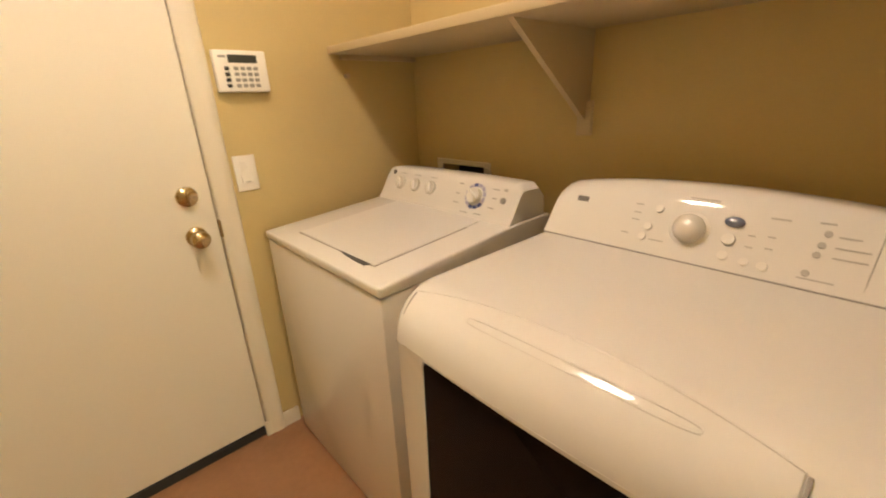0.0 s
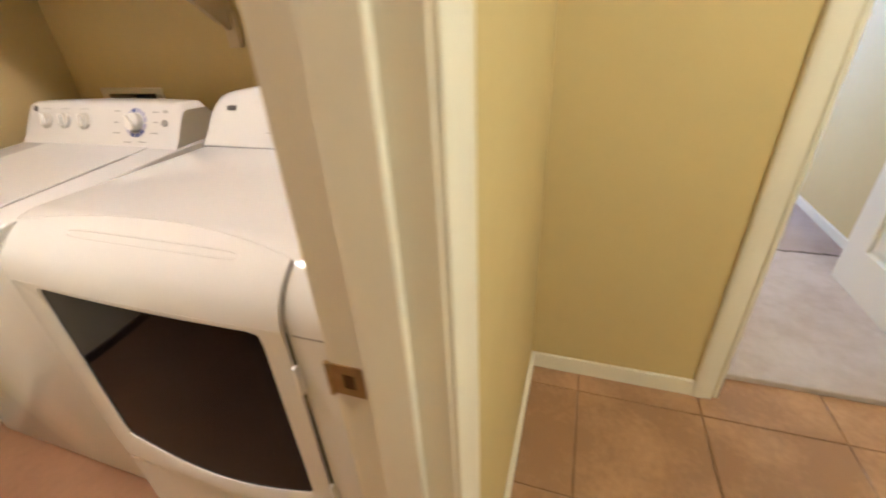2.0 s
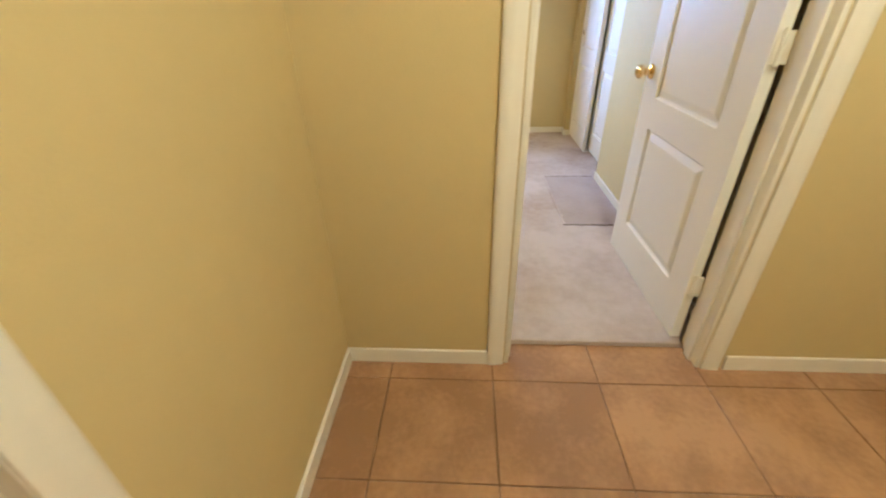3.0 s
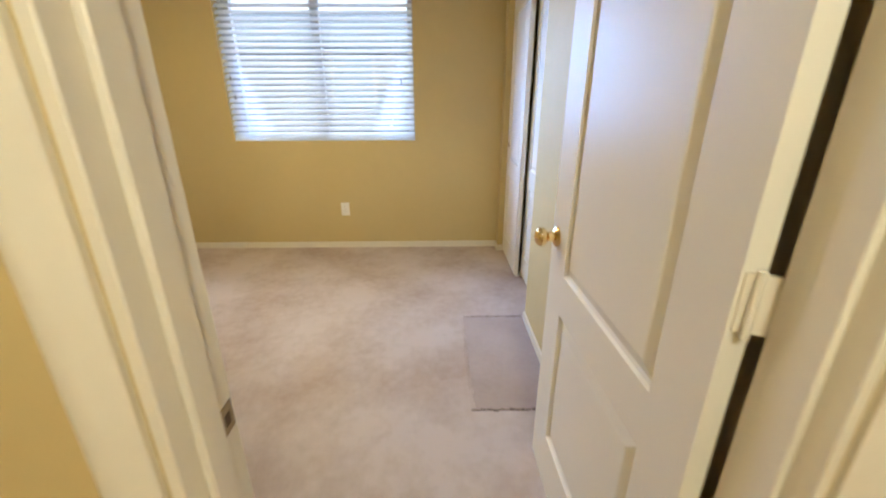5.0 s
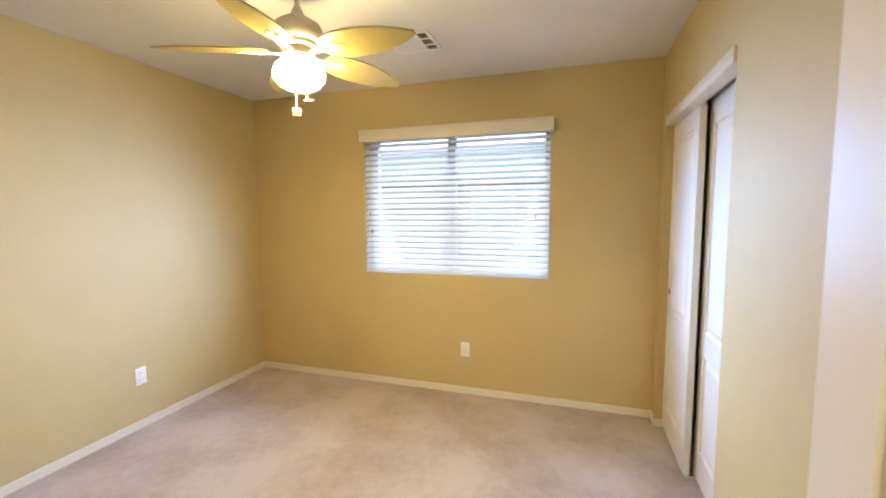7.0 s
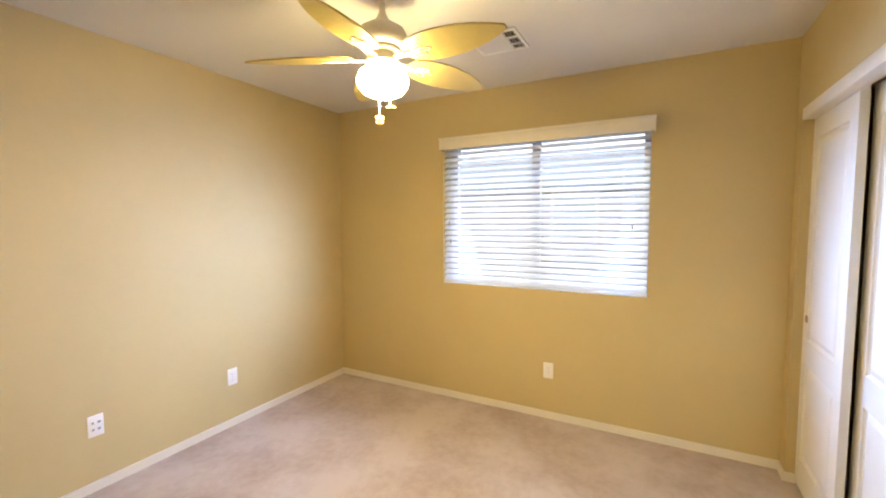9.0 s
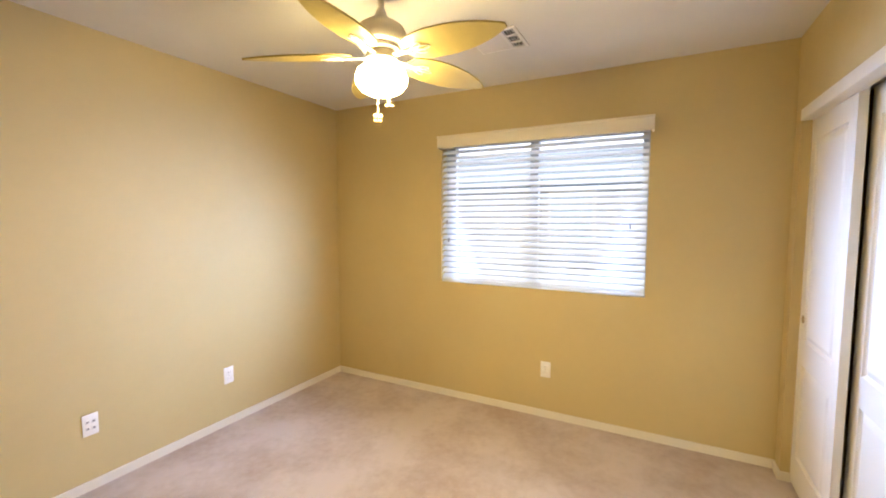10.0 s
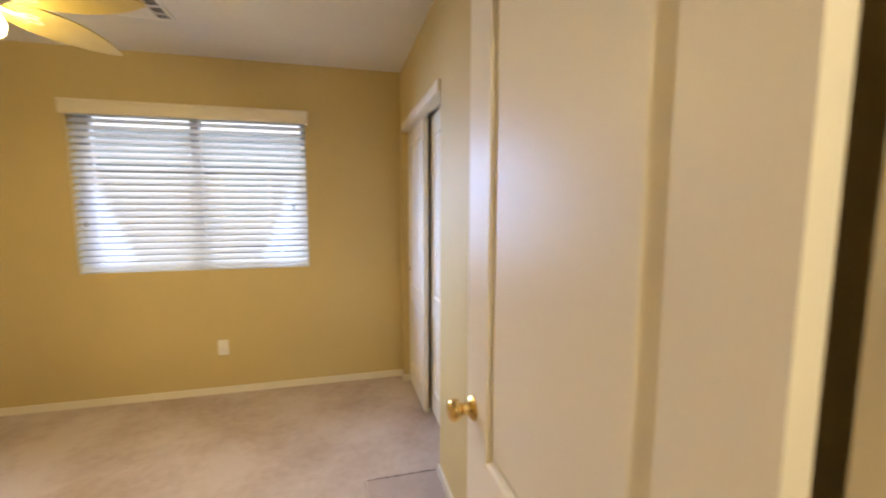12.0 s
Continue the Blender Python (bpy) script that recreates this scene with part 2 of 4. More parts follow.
wall("wall_bedroom_south", BX, 5.72, SY - 0.115, SY, 0, H, [(4.275, 5.465, 0, 2.038)], "tan painted bedroom wall with a closet opening")
wall("wall_bedroom_north", BX, 5.72, NY, NY + 0.115, 0, H, [], "tan painted bedroom wall")
wall("wall_bedroom_east", EX, 5.72, SY, NY, 0, H, [(-0.332, 1.160, 0.963, 2.085)], "tan painted bedroom wall with the window")
wall("wall_closet_back", 4.1, 5.72, -1.86, -1.76, 0, H, [], "plain back wall of the closet")
wall("wall_closet_west", 4.1, 4.2, -1.76, SY - 0.115, 0, H, [], "plain side wall of the closet")
wall("wall_closet_east", 5.62, 5.72, -1.76, SY - 0.115, 0, H, [], "plain side wall of the closet")
solid("ceiling", box(-1.3, 5.72, -2.5, NY + 0.115, H, H + 0.12), CEIL, "off-white textured painted ceiling", "ceiling", kind="structure")
floor = solid("floor", box(-1.3, 2.478, -2.5, LY + 0.13, -0.12, -0.005), GROUT, "dark brown grout bed under square tiles", "floor", kind="structure")
solid("laundry_floor", box(0.2, LX, 0.455, LY + 0.13, -0.012, 0.0), VINYLF, "smooth reddish brown sheet floor of the laundry", "floor", kind="structure")
solid("carpet", box(2.478, 5.72, -1.86, NY + 0.115, -0.12, 0.020, 0.004), CARPET, "taupe cut-pile carpet with worn traffic marks", "carpet", kind="structure")
solid("ground", box(-60, 90, -70, 70, -0.5, -0.35), GRAVEL, "pale gravel ground outside the house", "ground", kind="structure")

# ---- baseboards and casings ----
def board(x0, x1, y0, y1, h=0.064, name="baseboard"):
    bm = box(x0, x1, y0, y1, 0.0, h)
    top = [e for e in bm.edges if all(v.co.z > h - 1e-4 for v in e.verts)]
    bmesh.ops.bevel(bm, geom=top, offset=0.0025, segments=2, affect="EDGES")
    return solid(name, bm, TRIM, "low cream painted baseboard along the wall", "baseboard", kind="structure")


T = 0.012
board(1.497, NX, HY - T, HY)
board(NX - T, NX, -0.145, HY - T)
board(NX - T, NX, -2.4, -1.022)
board(1.462, 1.60, LY - T, LY)
board(0.3, 0.585, LY - T, LY)
board(LX - T, LX, 0.515, LY - T)
board(1.50, LX - T, 0.515, 0.515 + T)
board(BX, EX, NY - T, NY, 0.072)
board(EX - T, EX, SY, NY - T, 0.072)
board(BX, 4.263, SY, SY + T, 0.072)
board(4.263, 4.275, SY - 0.05, SY + T, 0.072)
board(5.456, EX - T, SY, SY + T, 0.072)
board(5.450, 5.456, SY - 0.05, SY + T, 0.072)
board(-1.2, 0.622, HY - T, HY)


def casing_profile(w):
    """Section of a door casing, (across from the opening's edge, proud of the wall)."""
    return [(0, 0), (0, 0.009), (0.004, 0.0115), (w * 0.38, 0.0125), (w * 0.46, 0.0155), (w * 0.86, 0.0165), (w * 0.96, 0.013), (w, 0.010), (w, 0)]


def casing_up(axis, edge, out, face, proud, h, w=0.062):
    """An upright casing beside an opening; axis: the wall's direction; out, proud: +1 or -1."""
    bm = bmesh.new()
    pts = [(edge + out * a, face + proud * b) for a, b in casing_profile(w)]
    if axis == "y":
        pts = [(q, p) for p, q in pts]
    return prism(bm, pts, "z", 0.0, h)


def casing_over(axis, lo, hi, face, proud, z, w=0.062):
    bm = bmesh.new()
    pts = [(face + proud * b, z + a) for a, b in casing_profile(w)]
    return prism(bm, pts, axis, lo, hi)


def trim_set(axis, lo, hi, face, proud, h, label):
    t = thing("trim", label, "door casing", kind="structure")
    part("casing", casing_up(axis, lo, -1, face, proud, h), TRIM, t)
    part("casing", casing_up(axis, hi, 1, face, proud, h), TRIM, t)
    part("head_casing", casing_over(axis, lo - 0.062, hi + 0.062, face, proud, h), TRIM, t)
    return t


trim_set("y", -0.945, -0.202, NX, -1, 2.04, "cream painted casing round the bedroom doorway")
trim_set("y", -0.945, -0.202, BX, 1, 2.04, "cream painted casing round the bedroom doorway, inside")
trim_set("x", 0.682, 1.437, HY, -1, 2.04, "cream painted casing round the laundry doorway")
trim_set("x", 0.682, 1.437, 0.515, 1, 2.04, "cream painted casing inside the laundry doorway")
trim_set("x", 0.648, 1.473, LY, -1, 2.045, "cream painted casing round the laundry entry door")


def jamb_set(axis, lo, hi, f0, f1, stop0, stop1, h, label):
    """Boards that line an opening, with door stops."""
    t = thing("door_jamb", label, "door frame", kind="structure")
    def b(u0, u1, v0, v1, z0, z1, name):
        part(name, box(*((u0, u1, v0, v1) if axis == "x" else (v0, v1, u0, u1)), z0, z1, 0.002), TRIM, t)
    b(lo - 0.015, lo, f0, f1, 0, h, "jamb")
    b(hi, hi + 0.015, f0, f1, 0, h, "jamb")
    b(lo, hi, f0, f1, h - 0.015, h, "jamb_head")
    b(lo, lo + 0.011, stop0, stop1, 0, h - 0.015, "stop")
    b(hi - 0.011, hi, stop0, stop1, 0, h - 0.015, "stop")
    b(lo + 0.011, hi - 0.011, stop0, stop1, h - 0.027, h - 0.015, "stop_head")
    return t


bed_jamb = jamb_set("y", -0.925, -0.222, NX - 0.004, BX + 0.004, 2.405, 2.448, 2.045, "cream painted frame of the bedroom doorway")
lau_jamb = jamb_set("x", 0.70, 1.435, HY - 0.004, 0.519, 0.430, 0.476, 2.045, "cream painted frame of the laundry doorway")
jamb_set("x", 0.66, 1.47, LY - 0.004, LY + 0.12, LY + 0.055, LY + 0.10, 2.05, "cream painted frame of the entry door")


def strike(parent, m):
    """A brass strike plate with its latch hole, lying in the local yz plane, facing -x."""
    bm = box(-0.0015, 0.001, -0.017, 0.019, -0.021, 0.021, 0.001)
    rod(bm, (-0.0015, 0.021, -0.022), (-0.0015, 0.021, 0.022), 0.003, seg=8)
    bm.transform(m)
    s = part("strike_plate", bm, OLDBRASS, parent, "worn brass strike plate")
    hole = box(-0.0022, -0.0012, -0.007, 0.005, -0.009, 0.009)
    hole.transform(m)
    part("latch_hole", hole, mat("dark_brass", (0.12, 0.08, 0.04), 0.5, 1.0), s)


strike(lau_jamb, Matrix.Translation((1.4345, 0.503, 0.854)))
strike(bed_jamb, pose(2.470, -0.2225, 0.939, 0, 0, 90))

# peeled paint beside the laundry casing
bm = bmesh.new()
ring = [(1.512 + 0.030 * math.cos(a) * (1 + 0.35 * math.sin(5 * a)), 1.09 + 0.065 * math.sin(a) * (1 + 0.25 * math.cos(7 * a))) for a in [2 * math.pi * i / 28 for i in range(28)]]
prism(bm, ring, "y", 0.5148, 0.5160)
solid("peeled_patch", bm, mat("bare_plaster", (0.74, 0.66, 0.50), 0.8, var=0.1, scale=30), "bare pale plaster where the paint peeled", "peeled paint", kind="structure")


# ---- doors ----
def knob(parent, m, material=BRASS, name="knob"):
    """A round door knob on its rose; it points along local +z."""
    rose = part(name, lathe(bmesh.new(), [(0.031, 0.0), (0.032, 0.003), (0.029, 0.008), (0.022, 0.012), (0.016, 0.016), (0.0145, 0.030), (0.019, 0.035), (0.0265, 0.041), (0.029, 0.049), (0.0285, 0.056), (0.024, 0.064), (0.015, 0.0685), (0.0, 0.0695)], m), material, parent, "polished brass knob on a round rose")
    return rose


def deadbolt(parent, m):
    rose = part("deadbolt", lathe(bmesh.new(), [(0.031, 0.0), (0.032, 0.004), (0.030, 0.012), (0.024, 0.016), (0.0, 0.017)], m), AGED, parent, "round brass deadbolt rose")
    turn = box(-0.005, 0.005, -0.017, 0.017, 0.016, 0.032, 0.003, 2)
    turn.transform(m)
    part("thumb_turn", turn, AGED, rose)


def panel_door(t, w, h, thick, panels, z0=0.0):
    """A moulded door in local x (width), y (thickness), z. Each panel: a sunken moulding round a raised field, on both faces."""
    bm = bmesh.new()
    cube(bm, 0, w, 0.013, thick - 0.013, z0, z0 + h)
    part("core", bm, DOORP, t)
    for y0, y1, sgn in ((0.0, 0.013, -1), (thick - 0.013, thick, 1)):
        face = y0 if sgn < 0 else y1
        sunk = y1 - 0.0005 if sgn < 0 else y0 + 0.0005
        bm = bmesh.new()
        x0, x1 = panels[0][0], panels[0][1]
        cube(bm, 0, x0, y0, y1, z0, z0 + h)
        cube(bm, x1, w, y0, y1, z0, z0 + h)
        zs = [z0] + [v for p in panels for v in (z0 + p[2], z0 + p[3])] + [z0 + h]
        for a, b in zip(zs[::2], zs[1::2]):
            cube(bm, x0, x1, y0, y1, a, b)
        part("frame_face", bm, DOORP, t)
        for p in panels:
            bm = bmesh.new()
            steps = [(0.0, face), (0.004, face + (sunk - face) * 0.6), (0.010, sunk), (0.014, sunk), (0.038, face + (sunk - face) * 0.22), (0.043, face + (sunk - face) * 0.15)]
            loops = []
            for inset, y in steps:
                loops.append([bm.verts.new((x, y, z)) for x, z in ((p[0] + inset, z0 + p[2] + inset), (p[1] - inset, z0 + p[2] + inset), (p[1] - inset, z0 + p[3] - inset), (p[0] + inset, z0 + p[3] - inset))])
            for a, b in zip(loops, loops[1:]):
                for i in range(4):
                    bm.faces.new((a[i], a[(i + 1) % 4], b[(i + 1) % 4], b[i]))
            bm.faces.new(loops[-1])
            part("panel", bm, DOORP, t).data.polygons.foreach_set("use_smooth", [False] * 21)


def hinge(parent, z):
    bm = prism(bmesh.new(), [(-0.022, -0.005), (-0.018, -0.009), (-0.001, 0.018), (0.0008, 0.030), (-0.004, 0.030)], "z", z - 0.042, z + 0.042)
    h = part("hinge", bm, TRIM, parent, "hinge painted over in cream")
    part("barrel", rod(bmesh.new(), (-0.013, 0.018, z - 0.048), (-0.013, 0.018, z + 0.048), 0.006, seg=10), TRIM, h)
    part("leaf", box(-0.058, -0.022, -0.0085, -0.0055, z - 0.045, z + 0.045, 0.001), TRIM, h)


door = thing("door_1", "cream two-panel bedroom door standing wide open", "door", kind="structure")
panel_door(door, 0.763, 2.02, 0.035, [(0.130, 0.630, 0.193, 0.672), (0.130, 0.630, 0.802, 1.850)], 0.012)
knob(door, pose(0.718, 0.035, 0.911, -90, 0, 0))
knob(door, pose(0.718, 0.0, 0.911, 90, 0, 0))
bm = box(0.7625, 0.7645, 0.006, 0.029, 0.883, 0.939, 0.0008)
part("latch_plate", bm, BRASS, door)
for z in (0.27, 1.07, 1.81):
    hinge(door, z)
door.matrix_world = pose(2.514, -0.921, 0.012, 0, 0, 1.1)

entry = thing("door_2", "flat cream painted entry door standing closed", "door", kind="structure")
part("slab", box(0.663, 1.467, LY + 0.008, LY + 0.052, 0.040, 2.03, 0.002), DOORP, entry)
knob(entry, pose(1.398, LY + 0.008, 0.853, 90, 0, 0), AGED)
deadbolt(entry, pose(1.398, LY + 0.008, 0.984, 90, 0, 0))
part("threshold", box(0.66, 1.47, LY + 0.002, LY + 0.10, 0.0, 0.037, 0.003), GAP, entry, "dark rubber threshold strip")
part("latch_plate", box(1.4655, 1.4727, LY - 0.013, LY + 0.006, 0.838, 0.895, 0.001), OLDBRASS, entry)

# sliding closet doors
for n, (x0, w, y) in enumerate(((4.905, 0.575, -1.122), (4.262, 0.69, -1.180))):
    d = thing("closet_door", "cream two-panel sliding closet door", "closet door", "sliding closet doors")
    panel_door(d, w, 1.972, 0.032, [(0.085, w - 0.085, 0.16, 0.67), (0.085, w - 0.085, 0.80, 1.85)], 0.034)
    cup = lathe(bmesh.new(), [(0.021, 0.0), (0.022, 0.0015), (0.017, 0.003), (0.015, 0.0012), (0.0, 0.001)], pose(0.505 if n == 0 else 0.05, 0.032, 0.945, -90, 0, 0))
    part("finger_pull", cup, OLDBRASS, d, "round brass finger pull")
    d.matrix_world = pose(x0, y, 0, 0, 0, 0)
head = thing("trim", "cream header board over the sliding closet doors", "closet trim", kind="structure")
part("header", box(4.277, 5.440, SY - 0.058, SY + 0.012, 1.984, 2.043, 0.004, 2), TRIM, head)
part("track", box(4.278, 5.462, SY - 0.114, SY - 0.060, 2.010, 2.036), STEEL, head)
part("floor_guide", box(4.90, 4.96, SY - 0.114, SY - 0.055, 0.020, 0.029, 0.002), PLATE, head)

# ---- window ----
win = thing("window_1", "sliding vinyl window in a deep white recess", "window", kind="structure")
WY0, WY1, WZ0, WZ1, WX = -0.332, 1.160, 0.963, 2.085, 5.665
frame_parts = bmesh.new()
for y0, y1, z0, z1 in ((WY0, WY0 + 0.045, WZ0, WZ1), (WY1 - 0.088, WY1, WZ0, WZ1), (WY0 + 0.045, WY1 - 0.088, WZ0, WZ0 + 0.045), (WY0 + 0.045, WY1 - 0.088, WZ1 - 0.045, WZ1)):
    cube(frame_parts, WX, WX + 0.055, y0, y1, z0, z1, 0.003)
part("window_frame", frame_parts, VINYL, win)
part("mullion", box(WX - 0.006, WX + 0.05, 0.398, 0.462, WZ0 + 0.045, WZ1 - 0.045, 0.003), VINYL, win)
for y0, y1 in ((WY0 + 0.045, 0.398), (0.462, WY1 - 0.088)):
    pane = part("pane", box(WX + 0.022, WX + 0.027, y0, y1, WZ0 + 0.045, WZ1 - 0.045), GLASS, win)
    pane.visible_shadow = False
part("window_sill", box(EX + 0.001, WX, WY0, WY1, WZ0 - 0.004, WZ0 + 0.006, 0.002), SLAT, win)

blind = thing("window_blind", "white two-inch slatted blind hanging half open in the window", "blind")
part("head_rail", box(5.582, 5.632, WY0 + 0.004, WY1 - 0.004, 2.046, 2.083, 0.003), SLAT, blind)
val = part("valance", box(5.492, 5.506, -0.352, 1.156, 2.018, 2.107, 0.003, 2), CREAM, blind, "cream valance board with moulded edge")
part("valance_moulding", box(5.486, 5.508, -0.355, 1.159, 2.094, 2.110, 0.004, 2), CREAM, val)
part("valance_return", box(5.506, EX, -0.352, -0.340, 2.018, 2.107, 0.002), CREAM, val)
part("valance_return", box(5.506, EX, 1.144, 1.156, 2.018, 2.107, 0.002), CREAM, val)
slat = bmesh.new()
n = 6
sec = [(-0.025 + 0.05 * i / n, 0.0022 * (1 - (2 * i / n - 1) ** 2)) for i in range(n + 1)]
prism(slat, [(x, z + 0.0014) for x, z in sec] + [(x, z - 0.0014) for x, z in reversed(sec)], "y", WY0 + 0.006, WY1 - 0.005)
first = None
SLATS, PITCH = 24, 0.0447
for i in range(SLATS):
    if first is None:
        first = part("slat", slat, SLAT, blind)
        s = first
    else:
        s = new("slat", first.data)
        s.parent = blind
    s.matrix_basis = pose(5.604, 0, 1.012 + PITCH * i, 0, TILT_SLAT, 0)
part("bottom_rail", box(5.580, 5.628, WY0 + 0.006, WY1 - 0.005, 0.971, 0.992, 0.004, 2), SLAT, blind, "pale bottom rail of the blind")
for y in (WY0 + 0.16, 0.30, WY1 - 0.15):
    for x in (5.583, 5.631):
        part("ladder_cord", rod(bmesh.new(), (x, y, 0.992), (x, y, 2.047), 0.0011, seg=5), SLAT, blind)
for y, z in ((WY1 - 0.05, 1.46), (WY1 - 0.065, 1.32), (WY0 + 0.10, 1.44)):
    bm = rod(bmesh.new(), (5.578, y, z), (5.578, y, 2.047), 0.0010, seg=5)
    c = part("lift_cord", bm, SLAT, blind)
    part("cord_tassel", lathe(bmesh.new(), [(0.003, 0.0), (0.006, -0.006), (0.0065, -0.03), (0.003, -0.034)], Matrix.Translation((5.578, y, z)), 10), GREYP, c)

# ---- ceiling fan ----
FX, FY, FZ = 4.13, 0.69, 0.066
fan = thing("ceiling_fan", "cream five-blade ceiling fan with a lit bowl lamp", "ceiling fan")
fan.location = (FX, FY, FZ)
part("canopy", lathe(bmesh.new(), [(0.062, 2.388), (0.066, 2.378), (0.058, 2.362), (0.034, 2.346), (0.018, 2.341)]), FANMET, fan)
part("downrod", rod(bmesh.new(), (0, 0, 2.28), (0, 0, 2.345), 0.013), FANMET, fan)
part("motor_housing", lathe(bmesh.new(), [(0.018, 2.296), (0.022, 2.284), (0.032, 2.262), (0.066, 2.242), (0.096, 2.222), (0.109, 2.196), (0.109, 2.168), (0.102, 2.152), (0.078, 2.145), (0.060, 2.144)]), FANMET, fan)
part("flywheel", lathe(bmesh.new(), [(0.072, 2.146), (0.080, 2.142), (0.080, 2.128), (0.060, 2.124)]), FANMET, fan)
part("switch_cup", lathe(bmesh.new(), [(0.052, 2.124), (0.060, 2.118), (0.064, 2.105), (0.072, 2.092), (0.074, 2.082), (0.060, 2.078)]), FANMET, fan)
bowl = part("bowl", lathe(bmesh.new(), [(0.062, 2.068), (0.078, 2.060), (0.102, 2.042), (0.113, 2.014), (0.109, 1.986), (0.088, 1.960), (0.055, 1.944), (0.020, 1.937), (0.0, 1.936)], seg=40), BULB, fan, "glowing frosted glass bowl")
part("finial", lathe(bmesh.new(), [(0.010, 1.941), (0.011, 1.936), (0.005, 1.930), (0.0, 1.928)], seg=12), FANMET, fan)


def blade_outline(r0, r1, half):
    pts = []
    for i in range(26):
        u = i / 25
        w = half * (math.sin(math.pi * min(1, 0.06 + 0.94 * u) ** 0.80)) ** 0.62 if 0 < u < 1 else half * 0.12
        pts.append((r0 + (r1 - r0) * u, max(w, half * 0.10)))
    return pts + [(x, -y) for x, y in reversed(pts)]


for k in range(5):
    a = radians(FAN_ANGLE + 72 * k)
    m = Matrix.Rotation(a, 4, "Z") @ Matrix.Translation((0, 0, BLADE_Z)) @ pose(0, 0, 0, -13, 2.0, 0)
    bm = prism(bmesh.new(), blade_outline(0.128, BLADE_R, 0.088), "z", -0.0035, 0.0035)
    bm.transform(m)
    b = part("blade", bm, BLADE, fan, "pale yellow oval blade")
    bm = bmesh.new()
    cube(bm, 0.072, 0.165, -0.012, 0.012, -0.012, -0.005, 0.003)
    for yy, far in ((-0.030, 0.232), (0.0, 0.262), (0.030, 0.232)):
        ang = math.atan2(yy, far - 0.165)
        mid, half = Vector(((far + 0.165) / 2, yy / 2, -0.008)), (far - 0.165) / 2
        loop = [mid + Matrix.Rotation(ang, 3, "Z") @ Vector((half * math.cos(q), 0.011 * math.sin(q), 0)) for q in [2 * math.pi * e / 14 for e in range(14)]]
        for p, q in zip(loop, loop[1:] + loop[:1]):
            rod(bm, p, q, 0.0032, seg=6)
    bmesh.ops.create_uvsphere(bm, u_segments=8, v_segments=6, radius=0.009, matrix=Matrix.Translation((0.168, 0, -0.008)))
    bm.transform(m)
    part("blade_iron", bm, FANMET, b, "cream scrolled blade bracket")
chain = part("pull_chain", rod(bmesh.new(), (0.010, 0.028, 1.862), (0.010, 0.028, 2.06), 0.0016, seg=6), FANMET, fan)
bm = bmesh.new()
for sx in (-1, 1):
    for up, rr in ((0.011, 0.0085), (-0.009, 0.0065)):
        lathe(bm, [(0.0, -0.002), (rr, -0.0015), (rr, 0.0015), (0.0, 0.002)], Matrix.Translation((0.010 + sx * 0.0085, 0.028 - sx * 0.0085, 1.848 + up)) @ pose(0, 0, 0, 90, 0, -45), 10)
rod(bm, (0.010, 0.028, 1.832), (0.010, 0.028, 1.864), 0.0028, seg=6)
part("butterfly_pull", bm, BLADE, chain, "cream butterfly-shaped chain pull")
chain = part("pull_chain", rod(bmesh.new(), (0.034, -0.012, 1.905), (0.034, -0.012, 2.06), 0.0014, seg=6), FANMET, fan)
bm = rod(bmesh.new(), (0.018, -0.004, 1.900), (0.058, -0.026, 1.906), 0.003, seg=6)
for sy in (-1, 1):
    rod(bm, (0.036, -0.013, 1.904), (0.040 + sy * 0.012, -0.013 + sy * 0.018, 1.907), 0.0035, 0.001, seg=6)
part("dragonfly_pull", bm, OLDBRASS, chain, "small dragonfly-shaped chain pull")

# ---- ceiling vent ----
vent = thing("ceiling_vent", "white square ceiling register with louvres", "ceiling vent")
VX0, VX1, VY0, VY1 = 4.72, 4.985, 0.288, 0.568
bm = bmesh.new()
for x0, x1, y0, y1 in ((VX0, VX1, VY0, VY0 + 0.022), (VX0, VX1, VY1 - 0.022, VY1), (VX0, VX0 + 0.022, VY0 + 0.022, VY1 - 0.022), (VX1 - 0.022, VX1, VY0 + 0.022, VY1 - 0.022)):
    cube(bm, x0, x1, y0, y1, H - 0.008, H, 0.002)
part("frame", bm, PLATE, vent)
part("backing", box(VX0 + 0.02, VX1 - 0.02, VY0 + 0.02, VY1 - 0.02, H - 0.002, H - 0.0005), GAP, vent)
vxm, vym = (VX0 + VX1) / 2, (VY0 + VY1) / 2
for q, (x0, x1, y0, y1) in enumerate(((VX0 + 0.022, VX1 - 0.022, VY0 + 0.022, vym - 0.06), (VX0 + 0.022, VX1 - 0.022, vym - 0.045, VY1 - 0.022))):
    rows = 4 if q == 0 else 10
    for i in range(rows):
        yy = y0 + (y1 - y0) * (i + 0.5) / rows
        hw = 0.0055 if q == 0 else 0.0085
        bm = box(x0, x1, -hw, hw, -0.0008, 0.0008)
        bm.transform(pose(0, yy, H - 0.006, 42 if q == 0 else -20, 0, 0))
        part("louvre", bm, PLATE, vent)
part("divider", box(VX0 + 0.022, VX1 - 0.022, vym - 0.060, vym - 0.045, H - 0.009, H - 0.001), PLATE, vent)
for fx in (0.36, 0.68):
    xx = VX0 + (VX1 - VX0) * fx
    part("divider", box(xx - 0.005, xx + 0.005, VY0 + 0.022, vym - 0.06, H - 0.010, H - 0.001), PLATE, vent)


